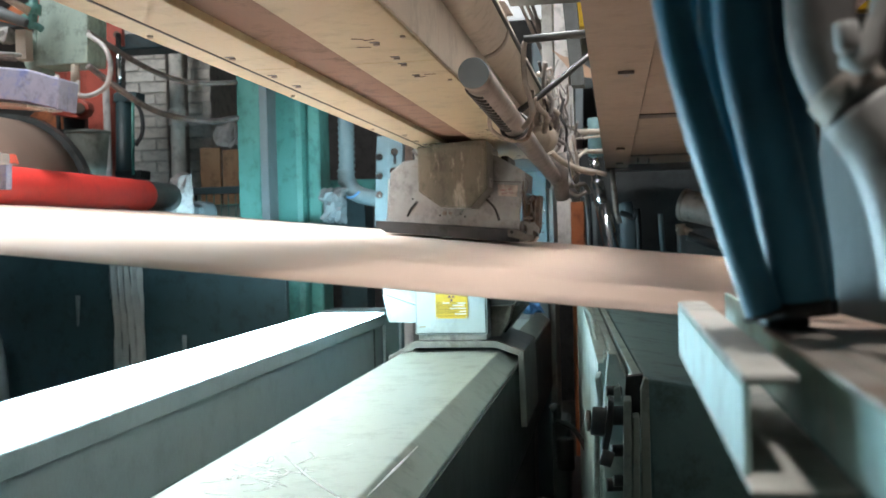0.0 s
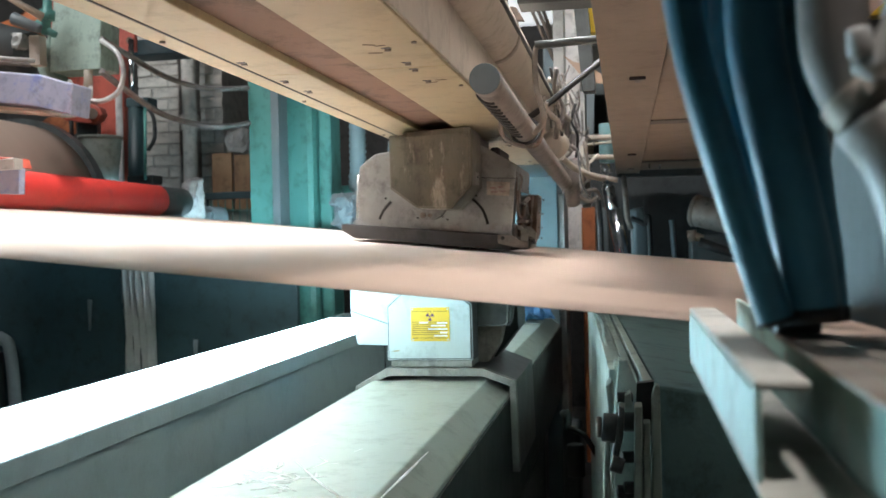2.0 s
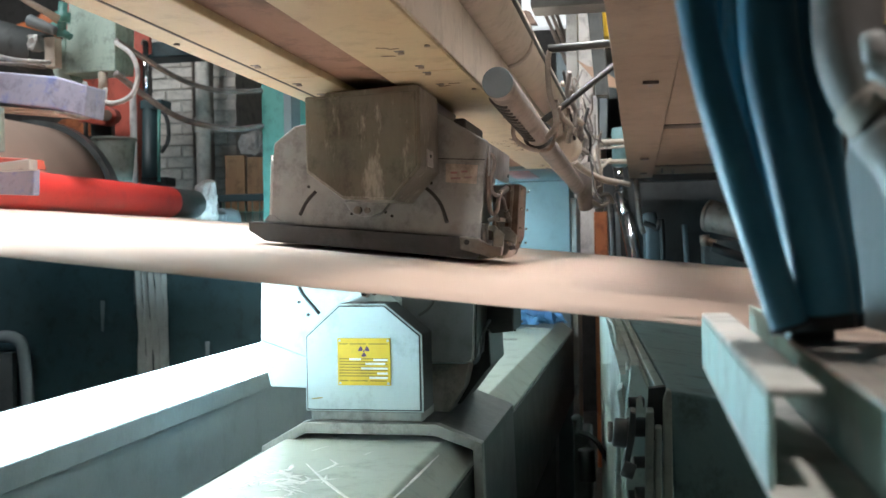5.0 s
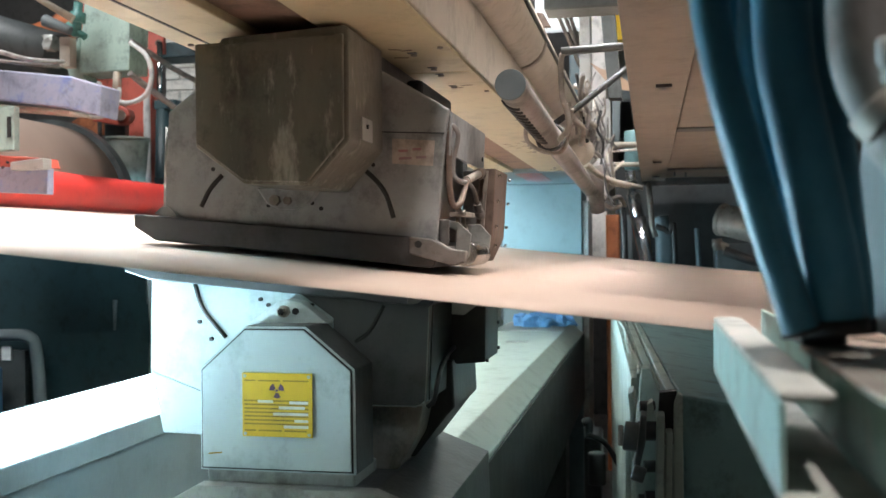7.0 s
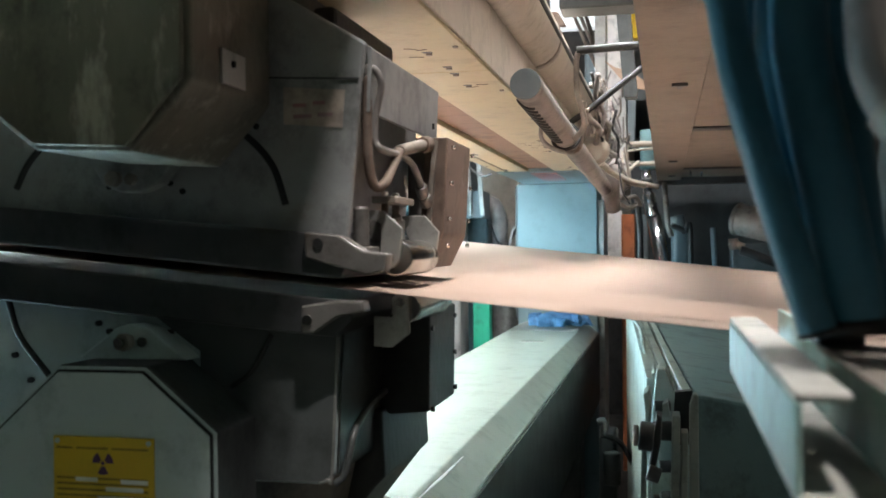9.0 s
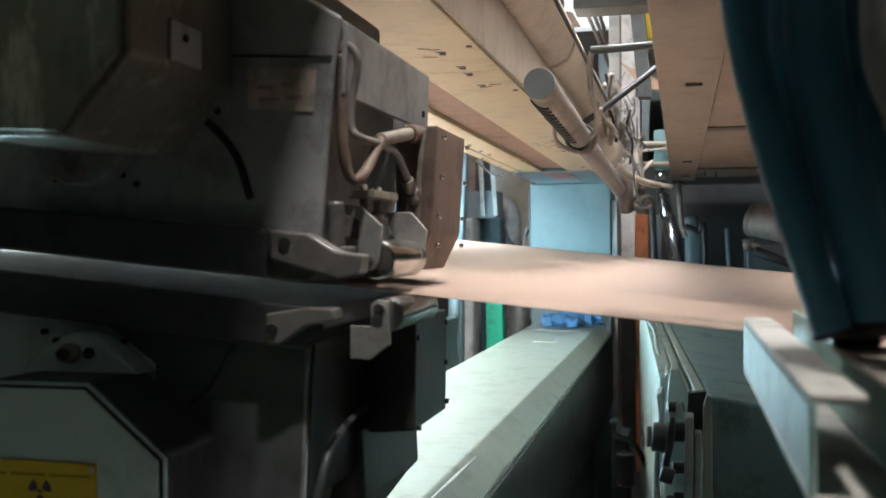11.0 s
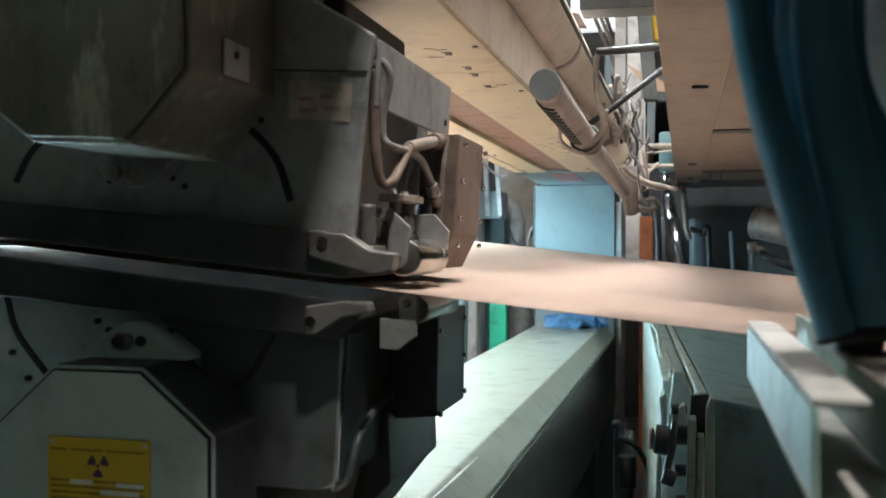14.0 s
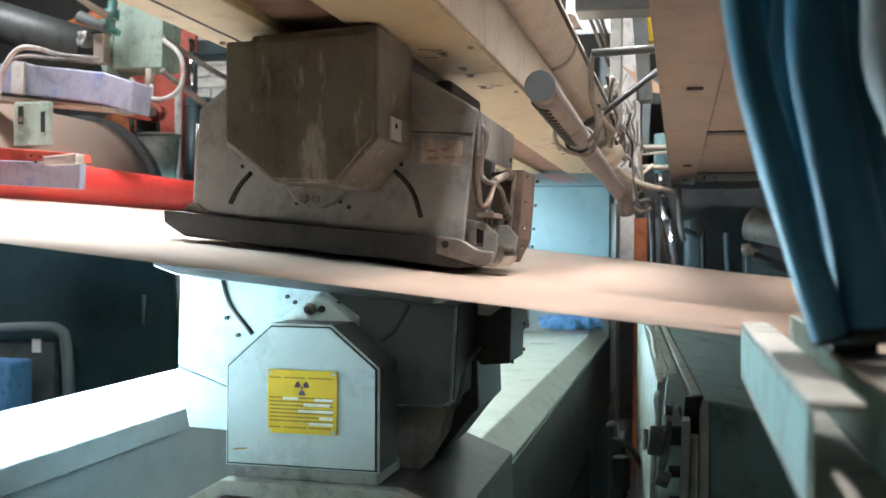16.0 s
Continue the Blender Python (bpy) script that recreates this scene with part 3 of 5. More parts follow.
        part("screw", bolt(-0.2325 - (1.32 - z) * 0.07, 1.640, z, 0.0025, -0.004, "x"), STEEL, cab)
    part("cable", tube(arc([(-0.276, 1.339, 1.360), (-0.274, 1.341, 1.348), (-0.274, 1.341, 1.330), (-0.274, 1.341, 1.310), (-0.2735, 1.342, 1.2835), (-0.272, 1.347, 1.2635), (-0.268, 1.353, 1.256), (-0.262, 1.362, 1.262), (-0.262, 1.393, 1.283), (-0.262, 1.411, 1.296)], 6), 0.0047, 12), RUSTY, t, "dusty thick cable bent round the head's side")
    part("cable", tube(arc([(-0.277, 1.339, 1.362), (-0.273, 1.341, 1.369), (-0.267, 1.343, 1.367), (-0.262, 1.345, 1.359), (-0.262, 1.347, 1.349), (-0.266, 1.349, 1.333), (-0.269, 1.349, 1.3195), (-0.269, 1.350, 1.2995), (-0.263, 1.358, 1.292), (-0.262, 1.421, 1.292), (-0.262, 1.461, 1.287), (-0.262, 1.488, 1.274), (-0.262, 1.499, 1.266)], 6), 0.0036, 12), GREY_HOSE, t, "grey cable along the head's side")
    part("connector", tube([(-0.262, 1.411, 1.296), (-0.260, 1.500, 1.311)], 0.0062, 14, bevel=0.001), DUSTY_STEEL, t)
    part("connector", tube([(-0.260, 1.500, 1.311), (-0.258, 1.5215, 1.3135)], 0.0092, 8, bevel=0.001), RUSTY, t)
    part("connector", tube([(-0.262, 1.499, 1.266), (-0.262, 1.510, 1.255)], 0.0066, 12, bevel=0.001), IRON, t)
    part("connector", tube([(-0.262, 1.510, 1.255), (-0.260, 1.5205, 1.247)], 0.0078, 12, bevel=0.001), IRON, t)
    part("bellows", tube([(-0.284, 1.352, 1.238), (-0.284, 1.352, 1.1995)], 0.0075, 14, ribs=0.08, step=0.003), IRON, t)
    part("side_rod", tube([(-0.704, 1.34, 1.262), (-0.697, 1.335, 1.38)], 0.003, 8), GALV, t)
    return t


def warning_plate(parent):
    y = 1.2395
    plate = part("warning_plate", box(-0.5415, -0.4418, y, y + 0.0022, 0.946, 1.0318, 0.0006), YELLOW, parent, "yellow radiation warning plate with bars for writing")
    for x, z in ((-0.537, 1.0275), (-0.4463, 1.0275), (-0.537, 0.950), (-0.4463, 0.950)):
        part("screw", tube([(x, y + 0.0005, z), (x, y - 0.0015, z)], 0.0023, 10), LOW_GREY, plate)
    cx, cz = -0.4917, 1.0085
    part("trefoil", tube([(cx, y + 0.0005, cz), (cx, y - 0.0003, cz)], 0.0018, 12), PURPLE, plate)
    for a in (30, 150, 270):
        pts = [(cx + r * math.cos(radians(a + d)), cz + r * math.sin(radians(a + d))) for r, ds in ((0.0032, (-30, 0, 30)), (0.0105, (30, 15, 0, -15, -30))) for d in ds]
        part("trefoil", prism(pts, y - 0.0003, y + 0.0005), PURPLE, plate)
    bars = [(-0.538, -0.522, 1.0215), (-0.518, -0.487, 1.0215), (-0.483, -0.447, 1.0215), (-0.538, -0.522, 0.9545), (-0.518, -0.485, 0.9545), (-0.481, -0.450, 0.9545)]
    for k in range(7):
        bars.append((-0.538, -0.4475, 0.9945 - 0.0052 * k))
    for x0, x1, z in bars:
        part("writing_bar", box(x0, x1, y - 0.0002, y + 0.0005, z - 0.001, z + 0.001), INK, plate)
    for x0, x1, z in ((-0.519, -0.497, 0.9935), (-0.474, -0.4475, 0.9925), (-0.489, -0.452, 0.9855), (-0.497, -0.4475, 0.977), (-0.467, -0.4475, 0.968), (-0.482, -0.4475, 0.960)):
        part("blank_bar", box(x0, x1, y - 0.0005, y + 0.0005, z - 0.0019, z + 0.0019), WHITE_TAPE, plate)


def lower_head():
    t = thing("lower_scanner_head", (-0.47, 1.33, 0.88), "grey lower scanner head with yellow warning plate sliding under the web", "scanner head")
    body = part("body", prism([(-0.723, 1.165), (-0.299, 1.125), (-0.306, 0.985), (-0.318, 0.975), (-0.60, 0.975), (-0.726, 1.020)], 1.33, 1.645, 0.004), LOW_GREY, t)
    part("slot", slot_poly([(-0.653, 1.148), (-0.640, 1.111), (-0.605, 1.070)], 0.0035, 1.33), BLACK, body, "curved dark adjusting slot")
    part("slot", slot_poly([(-0.366, 1.118), (-0.387, 1.082), (-0.408, 1.066)], 0.003, 1.327), BLACK, body, "curved dark adjusting slot")
    for x, z in ((-0.550, 1.126), (-0.538, 1.118), (-0.472, 1.118), (-0.645, 1.093), (-0.627, 1.068)):
        part("hole", tube([(x, 1.3255, z), (x, 1.331, z)], 0.003, 10), BLACK, body)
    # Dark plate laid over the right half in place of the cover box's shadow.
    part("side_shade", prism([(-0.498, 1.1405), (-0.301, 1.1225), (-0.308, 0.986), (-0.318, 0.978), (-0.44, 0.978), (-0.44, 1.10)], 1.3265, 1.3295), LOW_DARK, t, "thin dark grey plate standing in for shade on the head's side")
    part("cover_edge", tube(arc([(-0.3005, 1.328, 1.1225), (-0.3075, 1.328, 0.990), (-0.312, 1.328, 0.981), (-0.320, 1.328, 0.978)], 5), 0.0018, 8), GALV, t)
    part("end_plate", prism([(-0.2975, 1.124), (-0.2955, 1.124), (-0.3025, 0.986), (-0.3045, 0.986)], 1.332, 1.644), SHADE_BLACK, t, "end plate coloured black for shade")
    part("skirt", prism([(-0.728, 1.0185), (-0.709, 0.928), (-0.52, 0.922), (-0.52, 0.973), (-0.598, 0.973)], 1.335, 1.55, 0.002), LOW_GREY, t)
    part("foot_cover", prism([(-0.415, 0.974), (-0.322, 0.9735), (-0.334, 0.923), (-0.362, 0.876), (-0.415, 0.876)], 1.38, 1.50, 0.002), DUSTY_STEEL, t, "beige dusty metal foot cover")
    pack = part("sensor_pack", prism([(-0.2950, 1.128), (-0.2440, 1.132), (-0.2460, 1.024), (-0.2900, 1.020), (-0.3020, 1.030)], 1.463, 1.590, 0.002), SHADE_BLACK, t, "flat sensor pack coloured black for shade")
    for y, z in ((1.470, 1.026), (1.583, 1.034), (1.583, 1.075), (1.583, 1.118), (1.470, 1.112)):
        part("screw", bolt(-0.2455, y, z, 0.003, -0.004, "x"), PAN_DARK, pack)
    part("rear_housing", prism([(-0.43, 1.028), (-0.2930, 1.028), (-0.2900, 0.957), (-0.3020, 0.945), (-0.352, 0.8805), (-0.43, 0.8805)], 1.445, 1.640, 0.003), SHADE_BLACK, t, "rear housing coloured black for shade")
    part("rear_conduit", tube(arc([(-0.293, 1.458, 1.046), (-0.292, 1.400, 1.040), (-0.291, 1.352, 1.026), (-0.292, 1.338, 1.010), (-0.297, 1.334, 0.985), (-0.306, 1.332, 0.976)], 6), 0.0036, 10), LOW_DARK, t)
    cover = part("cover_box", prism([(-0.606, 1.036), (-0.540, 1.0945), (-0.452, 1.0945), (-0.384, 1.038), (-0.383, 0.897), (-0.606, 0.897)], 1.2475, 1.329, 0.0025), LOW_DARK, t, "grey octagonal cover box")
    part("cover_rim", prism([(-0.605, 1.0355), (-0.5395, 1.0940), (-0.4525, 1.0940), (-0.3845, 1.0375), (-0.3835, 0.8975), (-0.605, 0.8975)], 1.2455, 1.2473, 0.0006), LOW_GREY, cover)
    part("gasket", prism([(-0.6025, 1.0345), (-0.5385, 1.0910), (-0.4535, 1.0910), (-0.3875, 1.0365), (-0.3870, 0.9000), (-0.6025, 0.9000)], 1.2440, 1.2453), BLACK, cover, "black gap round the cover face")
    face = part("cover_face", prism([(-0.6005, 1.0335), (-0.5378, 1.0890), (-0.4542, 1.0890), (-0.3898, 1.0355), (-0.3893, 0.9020), (-0.6005, 0.9020)], 1.2418, 1.2438, 0.0008), LOW_GREY, cover)
    part("scuff", box(-0.592, -0.572, 1.2412, 1.2420, 0.9205, 0.9225, 0, turn=(0, -6, 0)), INK, face)
    part("plinth", box(-0.598, -0.388, 1.252, 1.36, 0.8795, 0.8965, 0.002), GALV, t)
    ear = part("pivot_ear", prism([(-0.556, 1.094), (-0.514, 1.124), (-0.500, 1.128), (-0.480, 1.124), (-0.440, 1.094)], 1.30, 1.3295, 0.002), LOW_GREY, t)
    part("bolt", bolt(-0.502, 1.30, 1.111, 0.0085, 0.012), DUSTY_STEEL, ear)
    part("bolt", bolt(-0.502, 1.288, 1.111, 0.005, 0.006), STEEL, ear)
    part("bolt", bolt(-0.486, 1.30, 1.111, 0.005, 0.004), BLACK, ear)
    warning_plate(cover)
    z = lambda x: sheet_z(x) - 0.010
    part("pan", prism([(-0.752, z(-0.752)), (-0.286, z(-0.286)), (-0.280, 1.134), (-0.298, 1.1165), (-0.716, 1.1555), (-0.755, 1.168)], 1.31, 1.655, 0.002), PAN_DARK, t, "black sensor pan just under the web")
    endb = part("end_bracket", prism([(-0.326, 1.146), (-0.290, 1.1515), (-0.268, 1.150), (-0.266, 1.141), (-0.292, 1.136), (-0.315, 1.121), (-0.326, 1.121)], 1.300, 1.322, 0.002), IRON, t)
    part("hole", tube([(-0.320, 1.2985, 1.133), (-0.320, 1.3015, 1.133)], 0.005, 10), STEEL, endb)
    rb = part("roller_bracket", prism([(-0.277, 1.132), (-0.258, 1.131), (-0.2585, 1.150), (-0.252, 1.1545), (-0.243, 1.153), (-0.241, 1.116), (-0.259, 1.102), (-0.277, 1.103)], 1.366, 1.371, 0.001), GALV, t)
    part("bolt", bolt(-0.250, 1.366, 1.146, 0.005, 0.004), STEEL, rb)
    part("roller", tube([(-0.246, 1.373, 1.1405), (-0.246, 1.500, 1.1405)], 0.0152, 28, bevel=0.002), STEEL, t, "bright steel guide roller")
    part("roller_bracket", prism([(-0.290, 1.128), (-0.250, 1.148), (-0.246, 1.11), (-0.29, 1.095)], 1.503, 1.508, 0.001), LOW_DARK, t)
    # carriage that wraps the beam
    rim = [(-0.700, 0.62), (-0.689, 0.832), (-0.608, 0.878), (-0.359, 0.878), (-0.277, 0.846), (-0.271, 0.62)]
    inner = [(-0.289, 0.62), (-0.293, 0.834), (-0.363, 0.858), (-0.604, 0.858), (-0.671, 0.822), (-0.682, 0.62)]
    part("carriage_rim", prism(rim + inner, 1.235, 1.262, 0.0015), GALV, t, "pale metal rim of the carriage")
    part("carriage", prism([(a * 0.995 - 0.002, b - 0.002 if b > 0.7 else b) for a, b in rim] + inner, 1.2625, 1.68, 0.001), PAN_DARK, t)
    return t


UPPER = upper_head()
LOWER = lower_head()


# ---- shapes and finishes used for the surroundings ----
PALE_TEAL = mat("pale_teal_paint", (0.36, 0.47, 0.41), (0.29, 0.39, 0.34), 0.5, scale=8, stain=(0.42, 0.38, 0.32), stain_scale=7, stain_at=0.6)
FIXTURE_DARK = mat("shade_grey_green", (0.03, 0.034, 0.034), (0.02, 0.023, 0.023), 0.6, scale=3)
CHANNEL = mat("worn_pale_green_paint", (0.30, 0.50, 0.46), (0.42, 0.52, 0.47), 0.5, scale=14, stain=(0.50, 0.46, 0.42), stain_scale=16, stain_at=0.56)
SHEET_GREY = mat("dusty_grey_plastic", (0.46, 0.50, 0.50), (0.38, 0.42, 0.42), 0.5, scale=12, stretch=(4, 4, 0.4), grime=0.2)
HOPPER = mat("dusty_grey_green", (0.26, 0.29, 0.26), (0.2, 0.225, 0.2), 0.6, scale=8, stain=(0.14, 0.14, 0.12), stain_scale=7, stain_at=0.6)
DAYLIGHT = glow("daylight_glass", (0.9, 0.96, 1.0), 0.7)


def crack_white():
    return mat("flaking_white_plaster", (0.66, 0.62, 0.58), (0.55, 0.51, 0.48), 0.85, scale=8, bump=0.5, stain=(0.07, 0.06, 0.06), stain_scale=10, stain_at=0.57)


def hanging(x0, x1, y0, y1, z0, z1, folds):
    """A limp strip with soft vertical folds."""
    b = bmesh.new()
    n, m, rows = 40, 14, []
    for j in range(m):
        v = j / (m - 1)
        rows.append([b.verts.new((x0 + (x1 - x0) * (i / (n - 1)) + 0.05 * (x1 - x0) * math.sin(3 * v + 1), y0 + 0.09 * (x1 - x0) * (math.sin(folds * 6.28 * i / n + 2 * v) + noise.noise(Vector((i * 0.3, j * 0.3, 0)))), z0 + (z1 - z0) * v)) for i in range(n)])
    for u, w in zip(rows, rows[1:]):
        for i in range(n - 1):
            b.faces.new((u[i], u[i + 1], w[i + 1], w[i])).smooth = True
    r = bmesh.ops.solidify(b, geom=b.faces[:], thickness=0.002)
    return b


# ---- brick piers and back wall things ----
def brick_mesh(w, d, h):
    b = box(-w / 2, w / 2, 0, d, -h / 2, h / 2, 0.005)
    crumple(b, 0.004, 30)
    me = bpy.data.meshes.new("brick")
    b.to_mesh(me)
    b.free()
    me.materials.append(WHITE_WALL)
    return me


def brick_pier(x0, x1, y, label):
    pier = solid("wall_pier", box(x0, x1, y, y + 0.45, 0, 4.0), MORTAR, ((x0 + x1) / 2, y, 0), label, "pier", kind="structure")
    rng = random.Random(int(-x0 * 100))
    w = x1 - x0
    long, half = brick_mesh(0.2, 0.02, 0.062), brick_mesh(0.095, 0.02, 0.062)
    z, row = 0.95, 0
    while z < 2.75:
        xs, x = [], x0 - (0.105 if row % 2 else 0.0)
        while x < x1 - 0.03:
            a, b = max(x, x0), min(x + 0.2, x1)
            if b - a > 0.05:
                xs.append((a, b))
            x += 0.212
        for a, b in xs:
            ob = new("brick", long if b - a > 0.15 else half)
            ob.scale = ((b - a) / (0.2 if b - a > 0.15 else 0.095), 1, 1)
            ob.parent = pier
            ob.location = ((a + b) / 2 - (x0 + x1) / 2, -0.014 + rng.uniform(-0.004, 0.004), z)
            ob.rotation_euler = (0, rng.uniform(-0.012, 0.012), 0)
        z += 0.074
        row += 1


brick_pier(-3.134, -2.85, 6.0, "whitewashed flaking brick wall pier")
brick_pier(-2.712, -2.56, 6.02, "narrow whitewashed flaking brick wall pier")
solid("wall_panel", box(-0.312, -0.210, 5.0, 7.0, 1.05, 2.4, 0.004), crack_white(), (-0.26, 5.0, 1.05), "flaking white plastered wall strip with dark cracks", "wall", kind="structure")

t = thing("drain_pipe", (-2.69, 5.8, 0), "white painted vertical drain pipe with coupling", "pipe")
part("pipe", tube([(-2.69, 5.8, 0), (-2.69, 5.8, 4.5)], 0.046, 16), WHITE_WALL, t)
part("coupling", tube([(-2.69, 5.8, 1.93), (-2.69, 5.8, 2.03)], 0.058, 16, bevel=0.006), WHITE_WALL, t)

for k, (x0, x1) in enumerate(((-2.505, -2.375), (-2.368, -2.24))):
    solid("plywood_board", box(x0, x1, 5.70 + 0.02 * k, 5.72 + 0.02 * k, 0.9, 1.772 - 0.012 * k, 0.002), WOOD, ((x0 + x1) / 2, 5.7, 0.9), "brown plywood board standing behind the mesh rail", "board", "plywood boards")
solid("crate_top", box(-2.56, -2.2, 5.66, 5.98, 0.0, 0.899, 0.004), LOW_DARK, (-2.38, 5.8, 0), "dark crate under the plywood boards", "crate")
solid("film_wrap", lump(-2.4330, -2.2640, 5.750, 5.900, 1.7720, 1.9260, 0.03, 14), PLASTIC, (-2.33, 5.75, 1.8), "crumpled clear plastic film on the boards", "plastic film")

t = thing("mesh_rail", (-2.2, 5.2, 0), "dark teal wire mesh guard rail", "guard rail")
part("top_rail", box(-2.36, -1.80, 5.19, 5.23, 1.462, 1.502, 0.003), TEAL_DARK, t)
part("post", box(-2.36, -2.32, 5.19, 5.23, 0, 1.46, 0.003), TEAL_DARK, t)
for k in range(12):
    part("wire", tube([(-2.30 + 0.043 * k, 5.21, 0.8), (-2.30 + 0.043 * k, 5.21, 1.462)], 0.003, 6), TEAL, t)
for k in range(9):
    part("wire", tube([(-2.32, 5.21, 0.84 + 0.07 * k), (-1.80, 5.21, 0.84 + 0.07 * k)], 0.003, 6), TEAL, t)
solid("backing_sheet", box(-2.34, -1.85, 5.3, 5.32, 0.0, 1.40, 0.002), PALE_GREEN, (-2.1, 5.3, 0.0), "pale sheet behind the mesh rail", "panel")


# ---- teal machine frame ----
t = thing("frame_column", (-1.71, 4.5, 0), "teal painted steel machine column with a bare grey edge", "column", "teal columns")
part("web", prism([(-1.783, 0), (-1.782, 3.2), (-1.668, 3.2), (-1.668, 0)], 4.5, 4.62, 0.004), TEAL, t)
part("edge", prism([(-1.667, 0), (-1.667, 3.2), (-1.627, 3.2), (-1.627, 0)], 4.49, 4.62, 0.004), FIXTURE_GREY, t, "bare scuffed grey edge")
t = thing("frame_column", (-1.56, 4.7, 0), "rounded teal painted steel machine column", "column", "teal columns")
part("web", box(-1.684, -1.508, 4.66, 4.86, 0, 3.2, 0.035), TEAL, t)
part("side", box(-1.507, -1.440, 4.72, 4.9, 0, 3.2, 0.012), TEAL, t)
part("foot_ledge", box(-1.70, -1.40, 4.62, 4.9, 1.22, 1.275, 0.006), TEAL_DARK, t)
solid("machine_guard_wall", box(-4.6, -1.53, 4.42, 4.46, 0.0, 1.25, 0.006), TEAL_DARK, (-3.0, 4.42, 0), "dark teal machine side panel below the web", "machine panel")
for x, z0, z1 in ((-2.42, 0.93, 1.06), (-2.60, 0.80, 0.95), (-2.05, 0.55, 0.75), (-1.95, 0.45, 0.6)):
    solid("panel_drip", tube([(x, 4.415, z0), (x + 0.004, 4.415, z1)], [0.005, 0.012], 8), FIXTURE_GREY, (x, 4.41, z0), "pale dried drip on the machine panel", "drip", "panel drips")
solid("hanging_cloth", hanging(-2.4200, -2.2490, 4.405, 4.405, 0.5860, 1.1140, 5), CLOTH, (-2.27, 4.3, 0.6), "limp off-white plastic strip hanging below the web", "cloth")
solid("bag", lump(-1.9780, -1.8940, 4.150, 4.230, 1.3130, 1.5110, 0.022, 22, 3), PLASTIC, (-1.96, 4.2, 1.3), "dusty crumpled plastic bag at the roll's end", "bag")
t = thing("bearing_bracket", (-1.95, 4.3, 1.25), "grey bearing block with flange at the roll's end", "bearing")
part("block", box(-1.99, -1.90, 4.30, 4.44, 1.251, 1.36, 0.006), FIXTURE_GREY, t)
part("flange", tube([(-1.9500, 4.360, 1.3320), (-1.9080, 4.440, 1.3270)], 0.06, 20, bevel=0.01), FIXTURE_GREY, t)

t = thing("flexible_hose", (-1.33, 4.8, 1.4), "corrugated blue-grey suction hose with a blue tie", "hose")
part("tube", tube(arc([(-1.322, 4.8, 5.0), (-1.3230, 4.800, 1.7860), (-1.3300, 4.800, 1.5440), (-1.3040, 4.800, 1.4430), (-1.2370, 4.800, 1.4040), (-1.1180, 4.850, 1.3820)], 8), 0.041, 18, ribs=0.09, step=0.015), BLUE_GREY, t)
part("tie", tube(arc([(-1.3520, 4.720, 1.4220), (-1.2890, 4.720, 1.3970), (-1.2420, 4.720, 1.4240)], 6), 0.006, 8), RAG_BLUE, t)
part("tie_end", tube([(-1.3460, 4.720, 1.4210), (-1.3550, 4.700, 1.3150)], 0.008, 8), RAG_BLUE, t)
solid("film_wrap", lump(-1.3890, -1.2880, 4.550, 4.650, 1.2790, 1.4310, 0.035, 25, 8), FIXTURE_GREY, (-1.43, 4.6, 1.3), "crumpled shiny plastic film tucked by the column", "plastic film")
t = thing("green_bracket", (-1.3, 5.1, 0), "dark green bracket block behind the hose", "bracket")
part("block", box(-1.5610, -1.2540, 5.100, 5.300, 1.4290, 1.5100, 0.006), TEAL, t)
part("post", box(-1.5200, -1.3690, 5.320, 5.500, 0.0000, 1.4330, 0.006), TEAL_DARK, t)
t = thing("slotted_post", (-1.0, 4.4, 0), "light blue-grey post with bolted slots", "post")
post = part("plate", prism([(-1.0130, 1.6620), (-0.9460, 1.6610), (-0.9710, 1.2070), (-0.9810, 0.0000), (-1.0530, 0.0000), (-1.0350, 1.2070)], 4.4, 4.46, 0.004), BLUE_GREY, t)
for px in (0, 1):
    z = 1.585 - 0.088 * px
    x = -0.985 - 0.006 * px
    part("bolt", tube([(x, 4.40, z), (x, 4.385, z)], 0.017, 14), STEEL, post)
    part("slot", box(x - 0.007, x + 0.007, 4.397, 4.401, z - 0.055, z - 0.016), BLACK, post)
part("plate", prism([(-1.0850, 1.6700), (-1.0100, 1.6670), (-1.0320, 1.2490), (-1.1080, 1.2510)], 4.47, 4.52, 0.003), BLUE_GREY, t)
for px in (0, 1, 2):
    part("bolt", tube([(-1.072 - 0.003 * px, 4.47, 1.57 - 0.088 * px), (-1.072 - 0.003 * px, 4.455, 1.57 - 0.088 * px)], 0.016, 14), STEEL, t)
t = thing("bar_bracket", (-0.93, 4.7, 1.3), "dusty grey bracket of upright bars", "bracket")
part("bar", prism([(-0.9540, 1.6490), (-0.9320, 1.6490), (-0.9180, 1.3450), (-0.9380, 1.3460)], 4.68, 4.70, 0.001), GALV, t)
part("bar", prism([(-0.8980, 1.6340), (-0.8760, 1.6340), (-0.8570, 1.3450), (-0.8760, 1.3450)], 4.68, 4.70, 0.001), GALV, t)
part("plate", box(-1.0150, -0.8740, 4.720, 4.930, 1.3350, 1.4680, 0.002), FIXTURE_GREY, t)
part("brace", box(-1.0180, -0.9780, 4.760, 4.780, 1.4710, 1.6560, 0.002), RUSTY, t)
part("cable", tube(arc([(-0.9570, 4.660, 1.6130), (-0.9070, 4.660, 1.5630), (-0.8520, 4.660, 1.5340), (-0.8160, 4.660, 1.5450)], 6), 0.006, 8), GREY_HOSE, t)
t = thing("duct_elbow", (-0.85, 5.0, 1.2), "dusty grey-brown air duct elbow", "duct")
